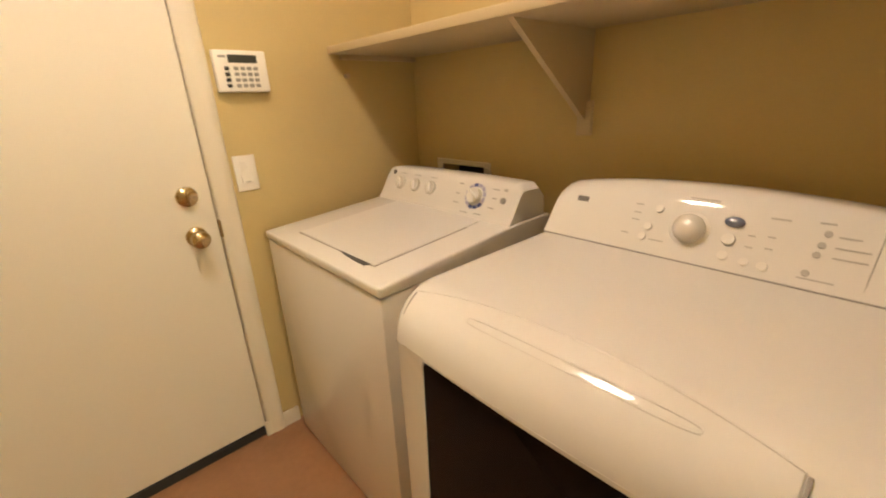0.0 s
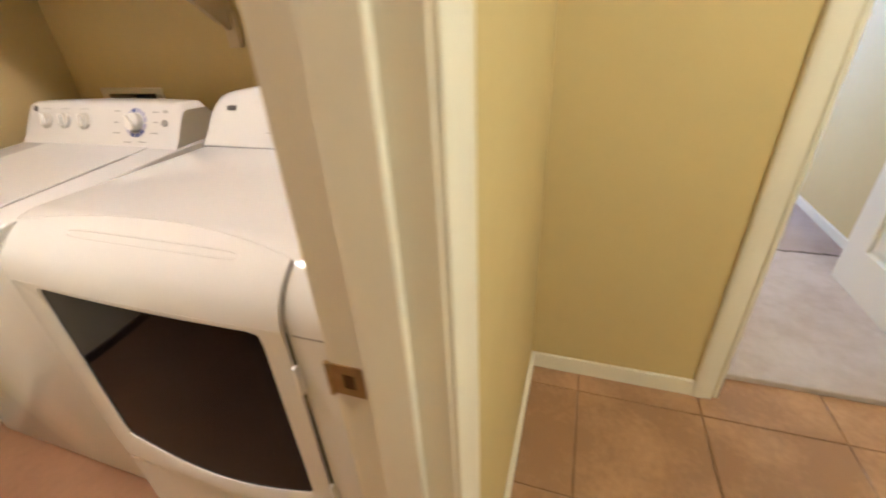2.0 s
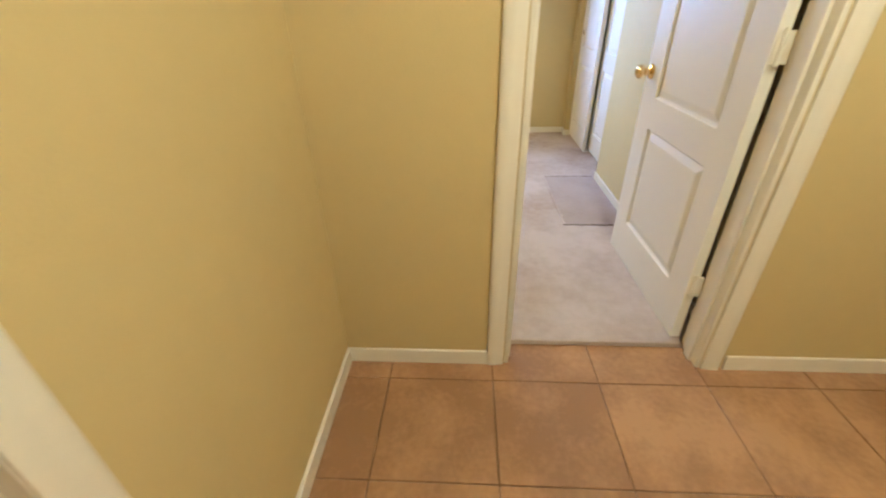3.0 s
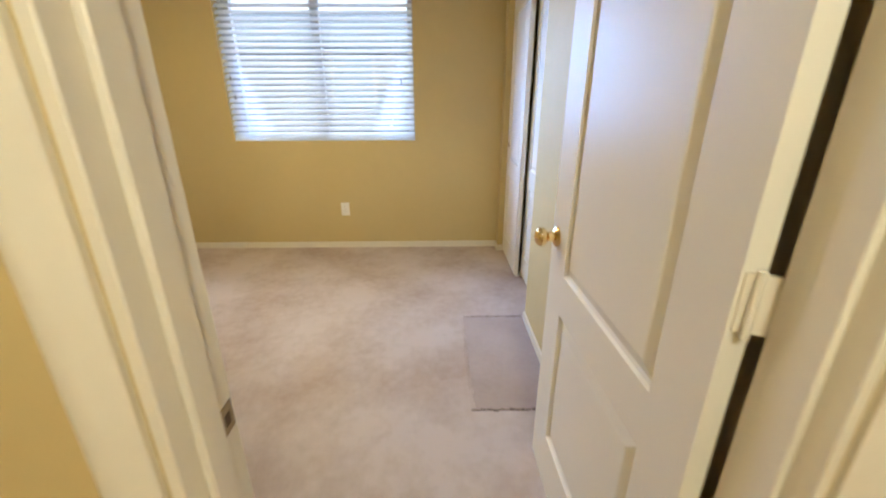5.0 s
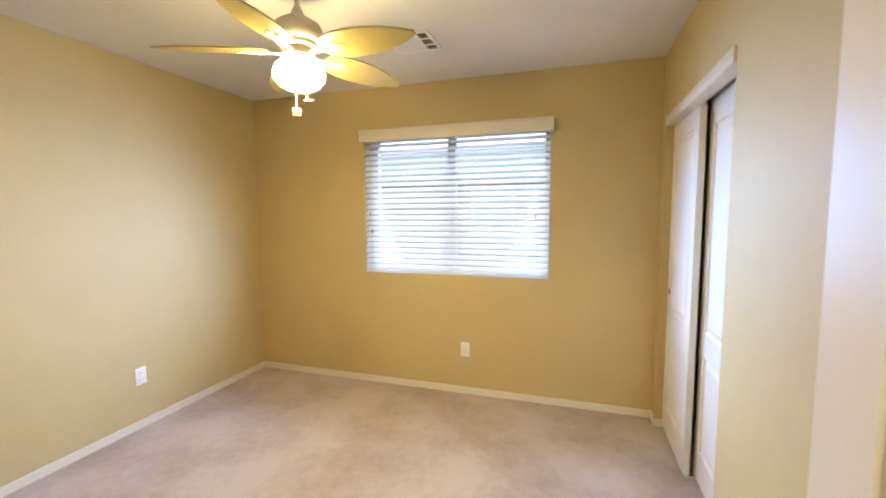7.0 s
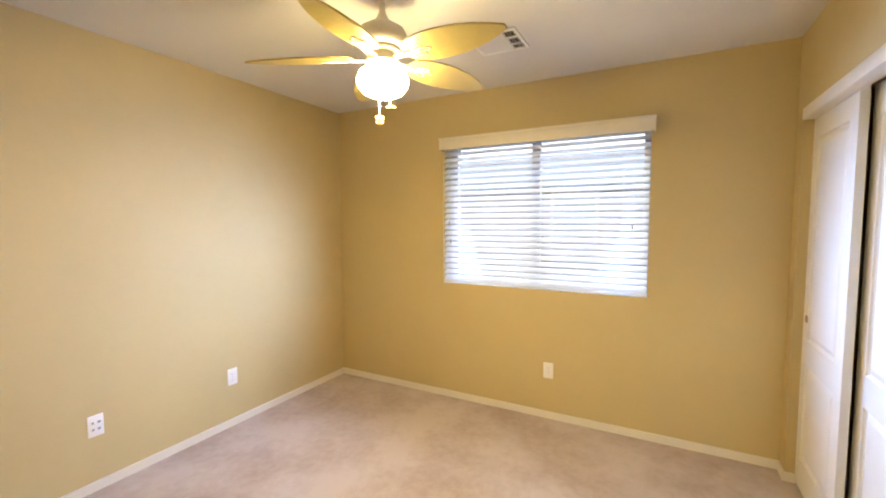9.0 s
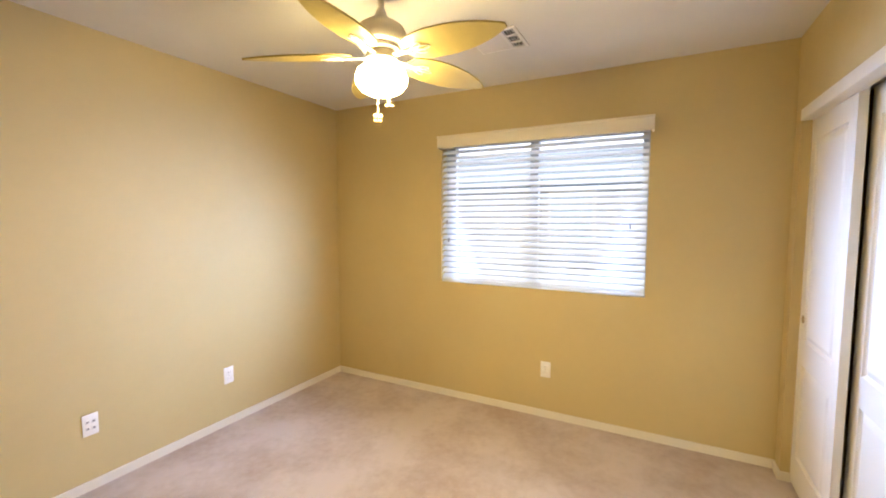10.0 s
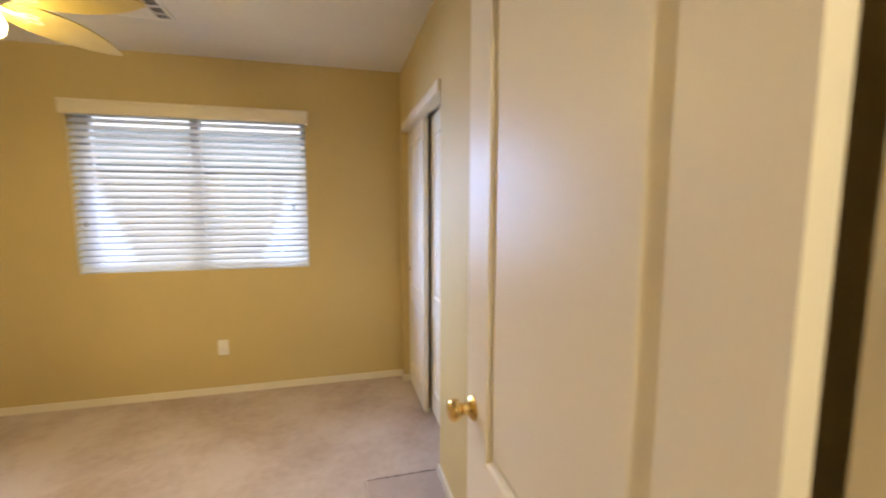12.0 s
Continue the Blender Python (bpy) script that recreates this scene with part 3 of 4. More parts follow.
# ---- wall plates ----
def outlet(m, jacks=False):
    """A wall plate in local xz, facing local -y."""
    o = thing("wall_outlet" if not jacks else "jack_plate", "white double wall socket low on the tan wall" if not jacks else "white wall plate with four cable jacks", "outlet" if not jacks else "jack plate", "bedroom wall sockets" if not jacks else "")
    part("plate", box(-0.036, 0.036, -0.006, 0, -0.058, 0.058, 0.003, 2), PLATE, o)
    if jacks:
        for x in (-0.014, 0.014):
            for z in (-0.018, 0.018):
                j = part("jack", box(x - 0.009, x + 0.009, -0.0085, -0.005, z - 0.010, z + 0.010, 0.001), PLATE, o)
                part("socket_hole", box(x - 0.006, x + 0.006, -0.0092, -0.0083, z - 0.006, z + 0.005), GREYP, j)
    else:
        for z in (-0.020, 0.020):
            f = part("receptacle", box(-0.017, 0.017, -0.0085, -0.005, z - 0.014, z + 0.014, 0.003, 2), PLATE, o)
            for x in (-0.006, 0.006):
                part("slot", box(x - 0.0011, x + 0.0011, -0.0092, -0.0083, z - 0.003, z + 0.006), GREYP, f)
        part("screw", lathe(bmesh.new(), [(0.003, 0), (0.002, 0.001)], pose(0, -0.006, 0, 90, 0, 0), 8), STEEL, o)
    o.matrix_world = m
    return o


outlet(pose(EX, 0.298, 0.376, 0, 0, -90))
outlet(pose(4.431, NY, 0.372, 0, 0, 0))
outlet(pose(3.634, NY, 0.375, 0, 0, 0), True)

sw = thing("light_switch", "white rocker light switch beside the entry door", "light switch")
part("plate", box(1.549, 1.619, LY - 0.006, LY, 0.974, 1.090, 0.003, 2), PLATE, sw)
rk = bmesh.new()
prism(rk, [(LY - 0.0065, 0.998), (LY - 0.012, 1.000), (LY - 0.0075, 1.066), (LY - 0.006, 1.066)], "x", 1.567, 1.601)
part("rocker", rk, PLATE, sw)
part("rocker_mark", box(1.576, 1.592, LY - 0.0127, LY - 0.0115, 1.003, 1.006), GREYP, sw)

pad = thing("alarm_keypad", "white wall alarm keypad with grey keys and dark display", "alarm keypad")
part("case", box(1.549, 1.706, LY - 0.026, LY, 1.284, 1.404, 0.006, 3), PLATE, pad)
part("display", box(1.590, 1.676, LY - 0.0275, LY - 0.025, 1.368, 1.391, 0.001), SCREEN, pad, "dark display window")
part("badge", box(1.562, 1.584, LY - 0.0270, LY - 0.025, 1.382, 1.389), GREYP, pad)
for r in range(4):
    for c in range(5):
        x = 1.596 + 0.0195 * (c - 0.6) + (0.006 if c else -0.002)
        z = 1.352 - 0.0165 * r
        part("key", box(x - 0.0068, x + 0.0068, LY - 0.029, LY - 0.025, z - 0.005, z + 0.005, 0.001), GREYP if c else DARK, pad)

# ---- laundry shelf ----
shelf = thing("wall_shelf", "deep painted shelf on a triangular bracket above the machines", "shelf")
part("board", box(1.950, LX, 0.516, LY - 0.001, 1.405, 1.430, 0.005, 2), SHELFP, shelf)
part("edge_strip", box(1.940, 1.950, 0.516, LY - 0.001, 1.404, 1.430, 0.004, 2), SHELFP, shelf, "rounded tan front edge of the shelf")
part("cleat", box(1.985, LX, LY - 0.016, LY - 0.001, 1.388, 1.405, 0.002), SHELFP, shelf)
part("cleat", box(1.985, LX, 0.516, 0.532, 1.388, 1.405, 0.002), SHELFP, shelf)
part("peg", rod(rod(bmesh.new(), (2.002, LY, 1.334), (2.002, LY - 0.022, 1.334), 0.007, seg=10), (2.002, LY - 0.022, 1.334), (2.002, LY - 0.026, 1.334), 0.010, 0.007, seg=10), SHELFP, shelf)
br = part("bracket_back", box(LX - 0.022, LX - 0.001, 1.318, 1.362, 1.117, 1.215, 0.003), SHELFP, shelf)
bm = prism(bmesh.new(), [(1.965, 1.404), (LX - 0.001, 1.404), (LX - 0.001, 1.216), (LX - 0.023, 1.165), (LX - 0.030, 1.165)], "y", 1.333, 1.350)
part("gusset", bm, SHELFP, br)

# ---- washer hookup box ----
hook = thing("washer_outlet_box", "recessed washer hookup box with a pale frame", "outlet box")
bm = bmesh.new()
for y0, y1, z0, z1 in ((1.720, 2.016, 0.983, 1.003), (1.720, 2.016, 0.840, 0.862), (1.720, 1.752, 0.862, 0.983), (1.983, 2.016, 0.862, 0.983)):
    cube(bm, LX - 0.008, LX, y0, y1, z0, z1, 0.002)
part("flange", bm, TRIM, hook)
bm = bmesh.new()
cube(bm, LX + 0.09, LX + 0.0945, 1.751, 1.984, 0.861, 0.984)
part("recess", bm, DARK, hook)
for y in (1.81, 1.93):
    part("valve", lathe(bmesh.new(), [(0.011, 0), (0.011, 0.03), (0.006, 0.034), (0.006, 0.05)], Matrix.Translation((LX + 0.05, y, 0.89)), 12), OLDBRASS, hook)
part("back_plate", box(BX - 0.012, BX - 0.001, 1.751, 1.984, 0.861, 0.984), WALL, hook)

# ---- washer ----
washer = thing("washing_machine", "white top-loading washing machine with a dial console", "washing machine")
WX0, WX1, WYA, WYB, WT = 1.589, 2.262, 1.405, 2.088, 0.841
part("cabinet", box(WX0 + 0.004, WX1, WYA + 0.003, WYB - 0.003, 0.009, WT - 0.030, 0.006, 2), ENAMEL, washer)
RISE = 0.0711
SLOPE = Matrix(((1, 0, 0, 0), (0, 1, 0, 0), (RISE, 0, 1, -RISE * WX0), (0, 0, 0, 1)))
bm = prism(bmesh.new(), [(WX0, WT - 0.028), (WX0, WT), (2.10, WT + RISE * (2.10 - WX0)), (WX1, WT + RISE * (2.10 - WX0)), (WX1, WT - 0.028)], "y", WYA, WYB)
bmesh.ops.bevel(bm, geom=bm.edges[:], offset=0.007, segments=3, profile=0.5, affect="EDGES")
part("top_deck", bm, ENAMEL, washer)
for x in (WX0 + 0.05, WX1 - 0.05):
    for y in (WYA + 0.05, WYB - 0.05):
        part("foot", rod(bmesh.new(), (x, y, 0.0), (x, y, 0.012), 0.016, seg=12), DARK, washer)
bm = box(WX0 + 0.066, 2.058, 1.518, 1.950, WT + 0.0005, WT + 0.004, 0.0015)
bm.transform(SLOPE)
lid = part("lid", bm, ENAMEL, washer)
lid_gap = bmesh.new()
for x0, x1, y0, y1 in ((WX0 + 0.062, WX0 + 0.0655, 1.514, 1.954), (WX0 + 0.0655, 1.99, 1.514, 1.5175), (WX0 + 0.0655, 1.75, 1.9505, 1.954)):
    cube(lid_gap, x0, x1, y0, y1, WT - 0.002, WT + 0.0012)
lid_gap.transform(SLOPE)
part("lid_gap", lid_gap, mat("shadow_seam", (0.30, 0.28, 0.25), 0.8), washer)
bm = prism(bmesh.new(), [(WX0 + 0.050, 1.545), (WX0 + 0.052, 1.60), (WX0 + 0.058, 1.66), (WX0 + 0.066, 1.69), (WX0 + 0.066, 1.535)], "z", WT - 0.004, WT + 0.0018)
bm.transform(SLOPE)
part("lid_grip", bm, DARK, lid, "dark finger recess under the lid")
# console: swept face with rounded ends
def console(t, y0, y1, prof, material, name, arch=0.0, end=0.02):
    """A console whose section prof (x, z) runs along y, lifted in the middle by arch and rounded at its ends."""
    bm, rings, N = bmesh.new(), [], 36
    zb = prof[0][1]
    for i in range(N + 1):
        u = i / N
        y = y0 + (y1 - y0) * u
        d = min(y - y0, y1 - y) / end
        k = 1.0 if d >= 1 else 1 - 0.16 * (1 - math.sqrt(max(0, 1 - (1 - d) ** 2)))
        lift = arch * (1 - (2 * u - 1) ** 2)
        ztop = max(z for _, z in prof)
        rings.append([bm.verts.new((x, y, zb + (z - zb) * k + lift * max(0, (z - zb)) / (ztop - zb))) for x, z in prof])
    for a, b in zip(rings, rings[1:]):
        for j in range(len(prof) - 1):
            bm.faces.new((a[j], a[j + 1], b[j + 1], b[j]))
        bm.faces.new((a[-1], a[0], b[0], b[-1]))
    bm.faces.new(rings[0])
    bm.faces.new(rings[-1][::-1])
    return part(name, bm, material, t)


WP = [(2.056, 0.872), (2.062, 0.880), (2.076, 0.900), (2.094, 0.935), (2.111, 0.968), (2.120, 0.982), (2.138, 0.989), (2.205, 0.984), (2.232, 0.95), (2.236, 0.872)]
con = console(washer, WYA + 0.006, WYB - 0.006, WP, ENAMEL, "console", 0.006, 0.03)


def on_washer(y, z, lift=0.0):
    """A pose on the washer's console face, local +z out of it."""
    f = z - 0.900
    return Matrix.Translation((2.076 + 0.514 * f, y, z)) @ pose(0, 0, 0, 0, -63, 0) @ Matrix.Translation((0, 0, lift))


def disc(m, r, h, r2=None, seg=28):
    return lathe(bmesh.new(), [(r, 0.0), (r, h * 0.6), ((r2 or r) * 0.94, h), (0.0, h)], m, seg)


for y in (1.972, 1.884, 1.796):
    d = part("knob", disc(on_washer(y, 0.938, 0.0015), 0.024, 0.010), KNOBP, con, "white round selector knob")
    g = box(-0.018, 0.018, -0.0035, 0.0035, 0.010, 0.022, 0.002)
    g.transform(on_washer(y, 0.938) @ pose(0, 0, 0, 0, 0, 20))
    part("grip", g, PLASTIC, d)
    pr = bmesh.new()
    for i in range(9):
        a = radians(150 - 30 * i)
        q = box(0.0245, 0.0275, -0.001, 0.001, 0.0024, 0.003)
        q.transform(on_washer(y, 0.938) @ pose(0, 0, 0, 0, 0, math.degrees(a)))
        me = bpy.data.meshes.new("tmp")
        q.to_mesh(me)
        pr.from_mesh(me)
        q.free()
        bpy.data.meshes.remove(me)
    part("dial_marks", pr, FAINT, con)
    cap = box(-0.0012, 0.0012, -0.018, 0.018, 0.002, 0.0032)
    cap.transform(on_washer(y, 0.972))
    part("print_bar", cap, FAINT, con)
dial = part("cycle_dial", disc(on_washer(1.577, 0.938, 0.002), 0.027, 0.016), PLASTIC, con, "large white cycle dial")
g = box(-0.026, 0.026, -0.004, 0.004, 0.014, 0.028, 0.002)
g.transform(on_washer(1.577, 0.938) @ pose(0, 0, 0, 0, 0, 50))
part("grip", g, PLASTIC, dial)
for i in range(12):
    a0, a1 = radians(30 * i + 3), radians(30 * i + 27)
    bm = bmesh.new()
    pts = [(0.032 * math.cos(a0 + (a1 - a0) * j / 4), 0.032 * math.sin(a0 + (a1 - a0) * j / 4)) for j in range(5)] + [(0.043 * math.cos(a1 + (a0 - a1) * j / 4), 0.043 * math.sin(a1 + (a0 - a1) * j / 4)) for j in range(5)]
    prism(bm, pts, "z", 0.0018, 0.0030)
    bm.transform(on_washer(1.577, 0.938))
    part("dial_segment", bm, BLUEP if i in (0, 5, 6, 7) else LILAC, con)
for i, (dy, dz, ln) in enumerate(((0.075, 0.03, 0.022), (0.08, 0.0, 0.02), (0.078, -0.028, 0.026), (-0.078, 0.028, 0.024), (-0.08, 0.002, 0.018), (-0.076, -0.026, 0.026), (0.03, -0.052, 0.03), (-0.03, -0.050, 0.03))):
    bm = box(-0.0012, 0.0012, -ln / 2, ln / 2, 0.0022, 0.0034)
    bm.transform(on_washer(1.577 + dy, 0.938 + dz))
    part("print_bar", bm, GREYP, con)
part("signal_button", disc(on_washer(1.462, 0.938, 0.002), 0.010, 0.004), GREYP, con)
bm = box(-0.004, 0.004, -0.007, 0.007, 0.002, 0.0035)
bm.transform(on_washer(1.462, 0.968))
part("print_bar", bm, FAINT, con)
part("badge", disc(on_washer(2.028, 0.972, 0.002), 0.010, 0.002), BADGE, con)
part("supply_hose", rod(rod(bmesh.new(), (2.31, 1.50, 0.20), (2.31, 1.50, 0.86), 0.012, seg=10), (2.31, 1.50, 0.86), (2.345, 1.60, 0.90), 0.012, seg=10), STEEL, washer)

# ---- dryer ----
dryer = thing("dryer", "white front-loading dryer with a smoked glass door", "dryer")
DX0, DX1, DYA, DYB, DT = 1.535, 2.29, 0.588, 1.279, 0.897
bm = bmesh.new()
R = 0.098
sec = [(DX0, 0.03), (DX0, DT - R)]
for i in range(1, 11):
    a = math.pi / 2 * i / 10
    sec.append((DX0 + R * (1 - math.cos(a)), DT - R + R * math.sin(a)))
sec += [(2.05, DT), (DX1, DT), (DX1, 0.03)]
prism(bm, sec, "y", DYA, DYB)
sides = [e for e in bm.edges if all(abs(v.co.y - DYA) < 1e-5 for v in e.verts) or all(abs(v.co.y - DYB) < 1e-5 for v in e.verts)]
bmesh.ops.bevel(bm, geom=sides, offset=0.016, segments=4, profile=0.5, affect="EDGES")
part("cabinet", bm, ENAMEL, dryer)
for x in (DX0 + 0.06, DX1 - 0.06):
    for y in (DYA + 0.06, DYB - 0.06):
        part("foot", rod(bmesh.new(), (x, y, 0.0), (x, y, 0.032), 0.018, seg=12), DARK, dryer)


# bowed top lip of the door, wrapping the upper front edge
bm = bmesh.new()
N = 28
outer, inner = [], []
for i in range(N + 1):
    u = i / N
    y = DYB - 0.020 + (0.672 - (DYB - 0.020)) * u
    bow = 0.008 * (1 - (2 * u - 1) ** 2)
    ring = []
    for k in range(9):
        a = math.pi / 2 * (0.0 + (0.68 + 0.26 * (1 - (2 * u - 1) ** 2)) * k / 8)
        rr = R + 0.003 + (0.004 + bow) * (1 - k / 9.0)
        ring.append((DX0 + R - rr * math.cos(a), y, DT - R + (R + 0.003) * math.sin(a)))
    outer.append([bm.verts.new(p) for p in ring])
    inner.append([bm.verts.new((p[0] + 0.012 * math.cos(math.pi / 2 * k / 8), p[1], p[2] - 0.012 * math.sin(math.pi / 2 * k / 8))) for k, p in enumerate(ring)])
for i in range(N):
    for k in range(8):
        bm.faces.new((outer[i][k], outer[i + 1][k], outer[i + 1][k + 1], outer[i][k + 1]))
        bm.faces.new((inner[i][k], inner[i][k + 1], inner[i + 1][k + 1], inner[i + 1][k]))
    bm.faces.new((outer[i][0], inner[i][0], inner[i + 1][0], outer[i + 1][0]))
    bm.faces.new((outer[i][8], outer[i + 1][8], inner[i + 1][8], inner[i][8]))
for i in (0, N):
    for k in range(8):
        bm.faces.new((outer[i][k], outer[i][k + 1], inner[i][k + 1], inner[i][k]))
edge_line = [v.co.copy() for v in (ring_[8] for ring_ in outer)]
bead = bmesh.new()
hoops = [[bead.verts.new((p.x + 0.0015 * math.cos(math.pi * k / 4), p.y, p.z + 0.0015 * math.sin(math.pi * k / 4))) for k in range(8)] for p in edge_line]
for p, q in zip(hoops, hoops[1:]):
    for k in range(8):
        bead.faces.new((p[k], p[(k + 1) % 8], q[(k + 1) % 8], q[k]))
bead.faces.new(hoops[0])
bead.faces.new(hoops[-1][::-1])
lip = part("front_lip", bm, ENAMEL, dryer, "glossy bowed upper lip of the front")

part("lip_bead", bead, ENAMEL, lip)
# long shallow finger groove along the lip's upper side, with a raised rim
rim = []
for i in range(48):
    a = 2 * math.pi * i / 48
    y = 0.935 + 0.178 * math.copysign(abs(math.cos(a)) ** 0.3, math.cos(a))
    b = math.pi / 2 * (0.63 + 0.045 * math.copysign(abs(math.sin(a)) ** 0.6, math.sin(a)))
    rim.append(Vector((DX0 + R - (R + 0.0052) * math.cos(b), y, DT - R + (R + 0.0030) * math.sin(b))))
part("finger_groove", tube(rim, 0.0016, True), ENAMEL, lip)

# door: frame round a smoked window whose lower edge is bowed
DYL, DYR, DZ0, DZ1 = DYB - 0.020, 0.672, 0.30, DT - R + 0.002
low = [(0.713 + (1.190 - 0.713) * i / 14, 0.400 - 0.045 * math.sin(math.pi * i / 14)) for i in range(15)]


def bowx(y):
    u = (y - DYR) / (DYL - DYR)
    return DX0 - 0.007 - 0.008 * (1 - (2 * u - 1) ** 2)


def rounded(poly, r, seg=4):
    out = []
    n = len(poly)
    for i, p in enumerate(poly):
        p = Vector(p)
        a, b = Vector(poly[i - 1]) - p, Vector(poly[(i + 1) % n]) - p
        if a.angle(b) > radians(150):
            out.append(tuple(p))
            continue
        a, b = p + a.normalized() * r, p + b.normalized() * r
        for k in range(seg + 1):
            t = k / seg
            q = a * (1 - t) ** 2 + p * 2 * t * (1 - t) + b * t ** 2
            out.append(tuple(q))
    return out


inner_loop = rounded([(1.183, 0.794), (0.711, 0.792)] + low, 0.012)


def radial(poly, cy, cz, n):
    """Points of a closed outline at n even angles about its middle."""
    pts = []
    for i in range(n):
        a = 2 * math.pi * i / n + 0.001
        d = Vector((math.cos(a), math.sin(a)))
        best = None
        for j in range(len(poly)):
            p, q = Vector(poly[j]) - Vector((cy, cz)), Vector(poly[(j + 1) % len(poly)]) - Vector((cy, cz))
            e = q - p
            den = d.x * e.y - d.y * e.x
            if abs(den) < 1e-9:
                continue
            t = (p.x * e.y - p.y * e.x) / den
            s = (p.x * d.y - p.y * d.x) / den
            if t > 0 and -1e-6 <= s <= 1 + 1e-6 and (best is None or t < best):
                best = t
        pts.append((cy + d.x * best, cz + d.y * best))
    return pts


cy, cz, NR = 0.955, 0.57, 120
outer_loop = rounded([(DYR, DZ1), (DYL, DZ1), (DYL, DZ0), (DYR, DZ0)], 0.012)
ro, ri = radial(outer_loop, cy, cz, NR), radial(inner_loop, cy, cz, NR)
bm = bmesh.new()
cols = []
for (yo, zo), (yi, zi) in zip(ro, ri):
    mid = (yi + (yo - yi) * 0.06, zi + (zo - zi) * 0.06)
    cols.append([bm.verts.new((DX0 + 0.002, yo, zo)), bm.verts.new((bowx(yo) + (0.002 if zo < DZ1 - 0.004 else 0.0), yo, zo)), bm.verts.new((bowx(mid[0]), *mid)), bm.verts.new((bowx(yi) + 0.002, yi, zi)), bm.verts.new((bowx(yi) + 0.006, yi, zi))])
for a, b in zip(cols, cols[1:] + cols[:1]):
    for k in range(4):
        bm.faces.new((a[k], b[k], b[k + 1], a[k + 1]))
dd = part("door", bm, ENAMEL, dryer, "white door frame with a bowed lower edge")
bm = bmesh.new()
mid = bm.verts.new((bowx(cy) + 0.0045, cy, cz))
edge = [bm.verts.new((bowx(y) + 0.0045, y, z)) for y, z in ri]
half = [bm.verts.new((bowx((y + cy) / 2) + 0.0045, (y + cy) / 2, (z + cz) / 2)) for y, z in ri]
for i in range(NR):
    j = (i + 1) % NR
    bm.faces.new((edge[i], edge[j], half[j], half[i]))
    bm.faces.new((half[i], half[j], mid))
part("door_window", bm, BLACKGLASS, dd, "black smoked glass window")
# seams and side trims on the front
part("door_gap", box(DX0 - 0.004, DX0 + 0.001, DYR - 0.0062, DYR - 0.0035, 0.05, DT - R + 0.01), mat("seam_shade", (0.10, 0.095, 0.09), 0.8), dryer)
for y, r in ((DYR - 0.005, 0.0022), (DYB - 0.024, 0.0018)):
    arc = [math.pi / 2 * 0.66 * i / 10 for i in range(11)]
    part("lip_gap", tube([Vector((DX0 + R - (R + 0.003) * math.cos(a), y, DT - R + (R + 0.003) * math.sin(a))) for a in arc], r, seg=6), GREYP, dryer)
part("side_seam", box(DX0 - 0.0006, DX0 + 0.001, DYA + 0.010, DYR - 0.012, DT - R - 0.008, DT - R - 0.005), GREYP, dryer)
part("side_seam", box(DX0 - 0.0006, DX0 + 0.001, DYL + 0.002, DYB - 0.008, DT - R - 0.008, DT - R - 0.005), GREYP, dryer)
for z in (0.71, 0.42):
    part("hinge", box(DX0 - 0.012, DX0, DYR - 0.010, DYR - 0.002, z - 0.028, z + 0.028, 0.003, 2), PLASTIC, dryer)
part("kick_panel", box(DX0 - 0.004, DX0 + 0.002, DYA + 0.02, DYB - 0.02, 0.05, 0.285, 0.003), ENAMEL, dryer)

DP = [(2.036, DT + 0.002), (2.046, DT + 0.012), (2.068, DT + 0.045), (2.094, DT + 0.085), (2.112, DT + 0.104), (2.128, DT + 0.113), (2.150, DT + 0.116), (2.250, DT + 0.105), (2.290, DT + 0.06), (2.290, DT + 0.002)]
dcon = console(dryer, DYA + 0.002, DYB - 0.002, DP, ENAMEL, "console", 0.029, 0.045)
part("console_gap", box(2.031, 2.0355, DYA + 0.006, DYB - 0.006, DT - 0.001, DT + 0.0022), GREYP, dryer)


def on_dryer(y, z, lift=0.0):
    u = (y - DYA) / (DYB - DYA)
    k = 1 + 0.029 * (1 - (2 * u - 1) ** 2) / 0.114
    h = (z - DT) / k
    return Matrix.Translation((2.041 + h * 0.625, y, z)) @ pose(0, 0, 0, 0, -57.5, 0) @ Matrix.Translation((0, 0, lift))


kn = part("selector_knob", lathe(bmesh.new(), [(0.030, 0.0), (0.0305, 0.008), (0.029, 0.016), (0.0255, 0.022), (0.019, 0.027), (0.010, 0.0295), (0.0, 0.030)], on_dryer(0.942, 0.958, 0.003)), KNOBP, dcon, "large round cream selector knob")
part("knob_ring", lathe(bmesh.new(), [(0.037, 0.0), (0.038, 0.0025), (0.033, 0.0045), (0.0, 0.0045)], on_dryer(0.942, 0.958, 0.001)), PLASTIC, kn)
bm = lathe(bmesh.new(), [(0.0165, 0.0), (0.0165, 0.003), (0.014, 0.004), (0.0, 0.004)], Matrix.Diagonal((0.65, 1.05, 1, 1)))
bm.transform(on_dryer(0.868, 0.984, 0.002))
part("display", bm, DISPLAY, dcon, "small dark blue-grey oval display")
for y, z, r in ((1.010, 0.988, 0.0085), (1.024, 0.950, 0.0085), (1.030, 0.928, 0.0085), (0.872, 0.922, 0.0095), (0.836, 0.918, 0.008), (0.806, 0.917, 0.009), (0.870, 0.952, 0.012)):
    part("button", disc(on_dryer(y, z, 0.002), r, 0.005, seg=16), PLASTIC, dcon)
for y, z in ((0.731, 0.987), (0.735, 0.968), (0.738, 0.952), (0.745, 0.921)):
    part("button", disc(on_dryer(y, z, 0.002), 0.006, 0.003, seg=12), FAINT, dcon)
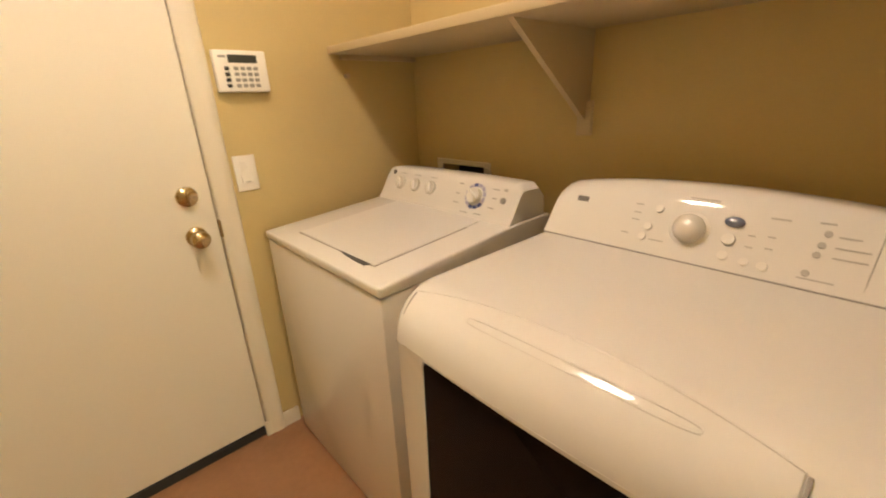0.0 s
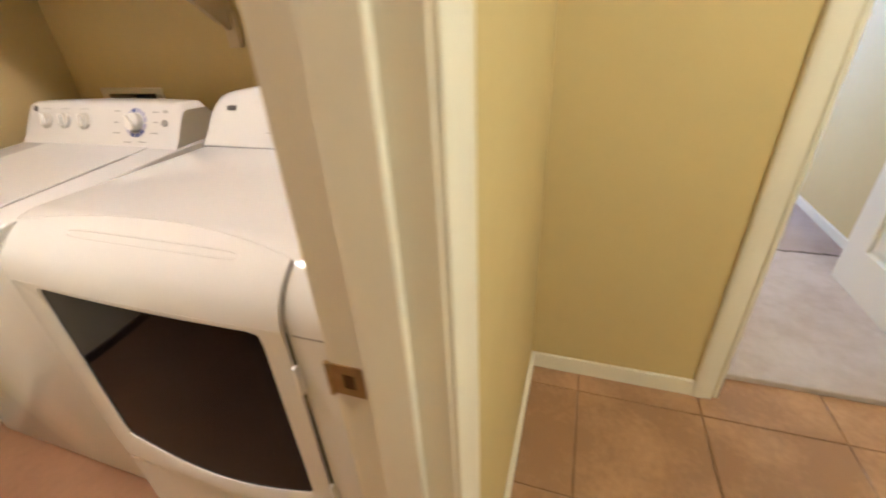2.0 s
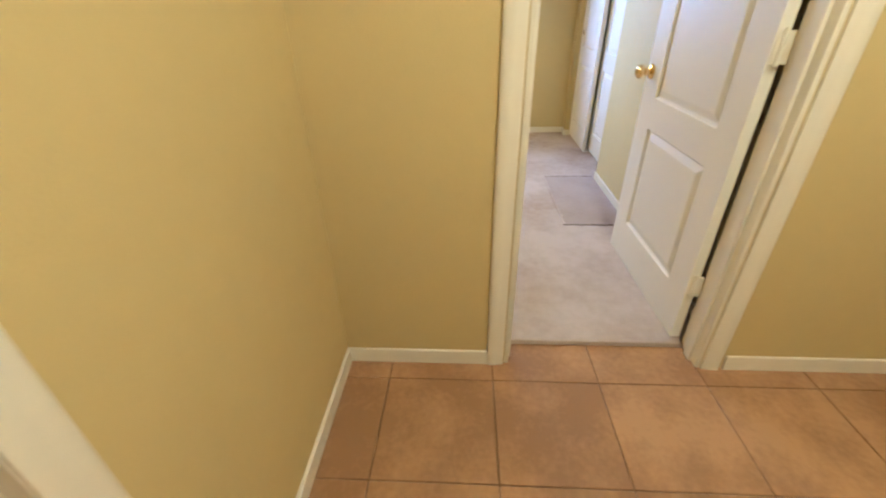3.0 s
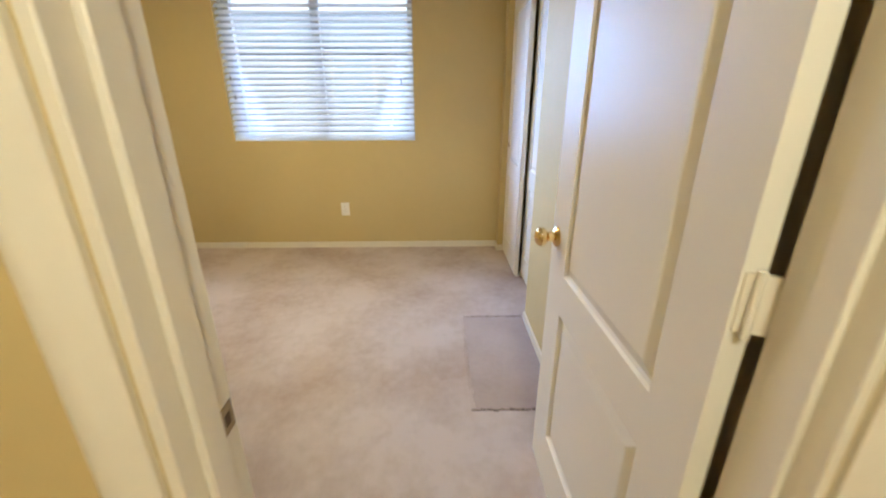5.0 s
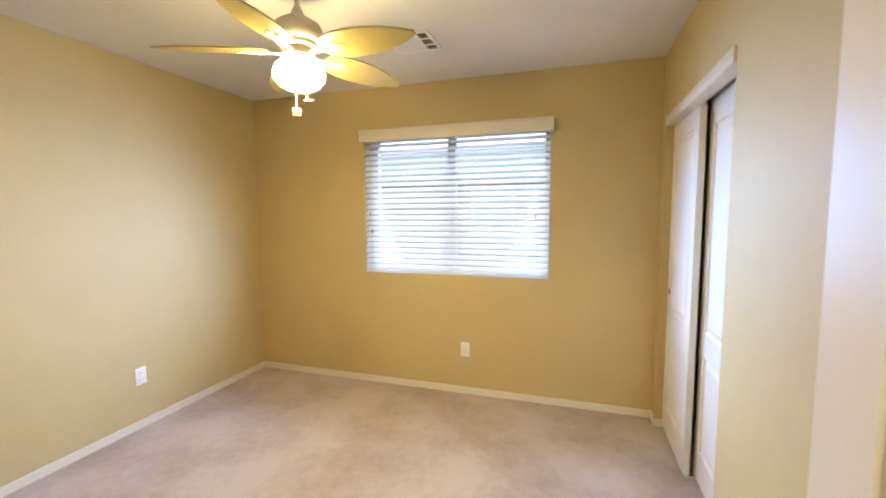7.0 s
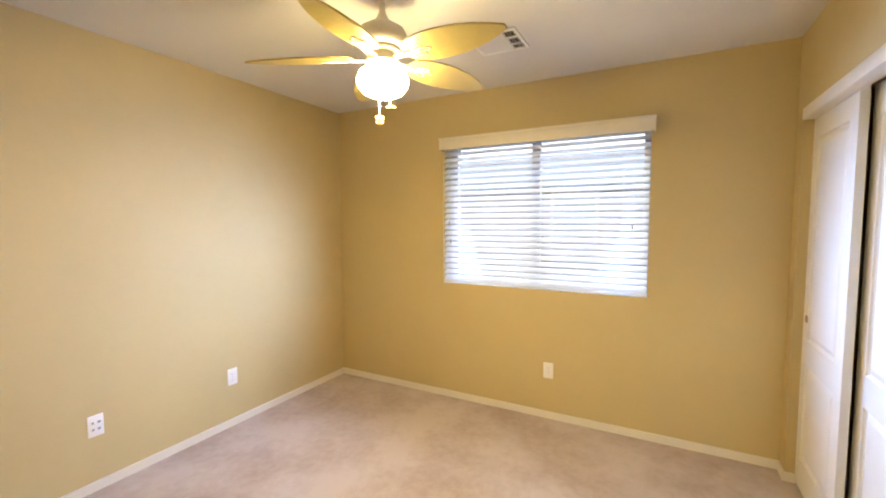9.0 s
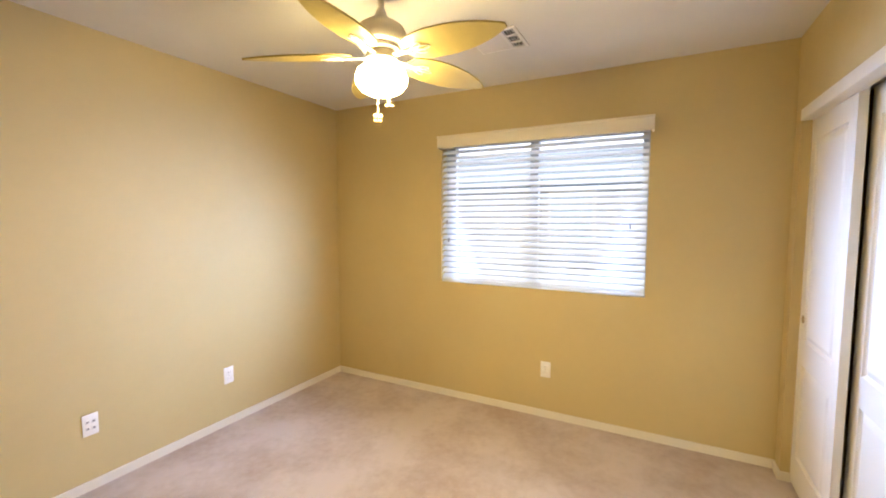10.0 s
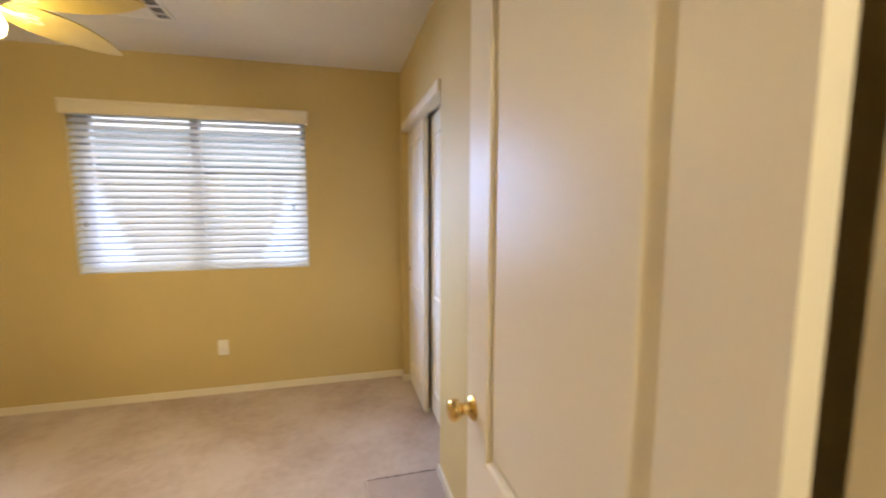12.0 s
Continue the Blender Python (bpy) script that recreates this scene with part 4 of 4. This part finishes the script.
for y, z, ln in ((0.93, 1.018, 0.055), (0.80, 1.000, 0.03), (0.735, 1.003, 0.022), (0.702, 0.984, 0.03), (0.695, 0.967, 0.045), (0.695, 0.951, 0.045), (0.73, 0.912, 0.05), (1.055, 0.992, 0.016), (1.055, 0.975, 0.016), (1.055, 0.960, 0.016), (1.07, 0.930, 0.016), (0.96, 0.905, 0.022), (0.835, 0.965, 0.012), (0.805, 0.968, 0.012), (0.835, 0.945, 0.012), (0.805, 0.948, 0.012), (1.00, 0.925, 0.03), (0.822, 0.905, 0.02)):
    bm = box(-0.0012, 0.0012, -ln / 2, ln / 2, 0.0015, 0.0030)
    bm.transform(on_dryer(y, z))
    part("print_bar", bm, FAINT, dcon)
bm = box(-0.0065, 0.0065, -0.015, 0.015, 0.001, 0.0035, 0.001)
bm.transform(on_dryer(1.197, 0.985))
part("badge", bm, BADGE, dcon, "small dark maker's badge without lettering")
seam = rod(bmesh.new(), on_dryer(0.662, 1.008) @ Vector((0, 0, 0.001)), on_dryer(0.668, 0.905) @ Vector((0, 0, 0.001)), 0.0012, seg=6)
part("console_seam", seam, FAINT, dcon)

# ---- carpet patch by the closet wall ----
patch = solid("carpet_patch", box(3.489, 4.296, SY + 0.012, -0.665, 0.014, 0.0232, 0.003, 2), PATCH, "rectangular replaced carpet patch with frayed seams", "carpet patch")
random.seed(11)
FRAY = mat("frayed_seam", (0.20, 0.155, 0.13), 0.95, var=0.3, scale=40, bump=0.6, bscale=300)
for x in (3.487, 4.298):
    tufts = bmesh.new()
    y = SY + 0.02
    while y < -0.66:
        step = random.uniform(0.012, 0.03)
        w = random.uniform(0.003, 0.0065)
        dx = random.uniform(-0.003, 0.003)
        cube(tufts, x + dx - w, x + dx + w, y, y + step * 0.93, 0.018, random.uniform(0.0228, 0.0262), 0.0015)
        y += step
    part("seam", tufts, FRAY, patch, "dark frayed carpet seam")
ridge = bmesh.new()
x = 3.49
while x < 4.29:
    step = random.uniform(0.03, 0.06)
    rod(ridge, (x, -0.658 + random.uniform(-0.004, 0.004), 0.0175), (min(4.296, x + step), -0.658 + random.uniform(-0.004, 0.004), 0.0175), random.uniform(0.008, 0.0105), seg=8)
    x += step
part("seam", ridge, CARPET, patch, "pale raised carpet seam")


# ---- ceiling lamps of laundry and hall ----
def flush_lamp(x, y, label, glass):
    t = thing("ceiling_lamp", label, "ceiling lamp", "flush ceiling lamps")
    part("base", lathe(bmesh.new(), [(0.095, H), (0.10, H - 0.012), (0.085, H - 0.028)], Matrix.Translation((x, y, 0))), FANMET, t)
    part("diffuser", lathe(bmesh.new(), [(0.080, H - 0.026), (0.102, H - 0.045), (0.108, H - 0.080), (0.094, H - 0.118), (0.055, H - 0.142), (0.0, H - 0.150)], Matrix.Translation((x, y, 0))), glass, t, "glowing glass dome")


flush_lamp(1.27, 1.36, "lit flush dome lamp on the laundry ceiling", LAMPGLASS)
flush_lamp(1.2, -0.75, "lit flush dome lamp on the hall ceiling", HALLGLASS)

# ---- outside ----
solid("backdrop", box(24.0, 24.2, -60, 60, -0.4, 40), glow("hazy_sky", (0.88, 0.94, 1.0), 2.2), "pale hazy bright sky behind the houses", "sky", kind="structure")
house = thing("neighbour_house", "pale stucco neighbouring house with a tiled roof", "house")
part("wall", box(10.2, 16.0, -11.0, 11.0, -0.4, 2.07), STUCCO, house)
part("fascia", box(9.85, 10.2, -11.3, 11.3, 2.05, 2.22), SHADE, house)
bm = prism(bmesh.new(), [(9.85, 2.225), (13.0, 3.09), (16.4, 2.225)], "y", -11.3, 11.3)
part("roof", bm, ROOFT, house)
w = part("window", box(10.15, 10.199, 0.57, 1.39, 1.08, 1.97), PLATE, house)
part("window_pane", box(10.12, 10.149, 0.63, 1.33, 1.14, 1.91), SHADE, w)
fence = thing("yard_wall", "pale block garden wall between the houses", "garden wall", kind="structure")
part("blocks", box(8.0, 8.2, -12.0, 12.0, -0.4, 0.80, 0.01), STUCCO, fence)

# ---- floor tiles ----
tile_mesh = None
P, G = 0.385, 0.0032
for i in range(-10, 2):
    for j in range(-6, 7):
        x0, y0 = 2.283 + P * (i - 1), -0.16 + P * j
        x1, y1 = x0 + P, y0 + P
        if x1 > 2.478 + 0.2 or x1 < -1.2 or y0 > HY or y1 < -2.4:
            continue
        cut = x1 > 2.478 or y1 > 0.455
        if not cut and tile_mesh is None:
            tb = finish("tile", box(G / 2, P - G / 2, G / 2, P - G / 2, -0.010, 0.0, 0.0022), TILE)
            tile_mesh = tb.data
            t = tb
        elif not cut:
            t = new("tile", tile_mesh)
        else:
            t = finish("tile", box(G / 2, min(2.478 - x0, P - G / 2), G / 2, min(0.455 - y0, P - G / 2), -0.010, 0.0, 0.0022), TILE)
        t.parent = floor
        t.location = (x0, y0, 0.0)
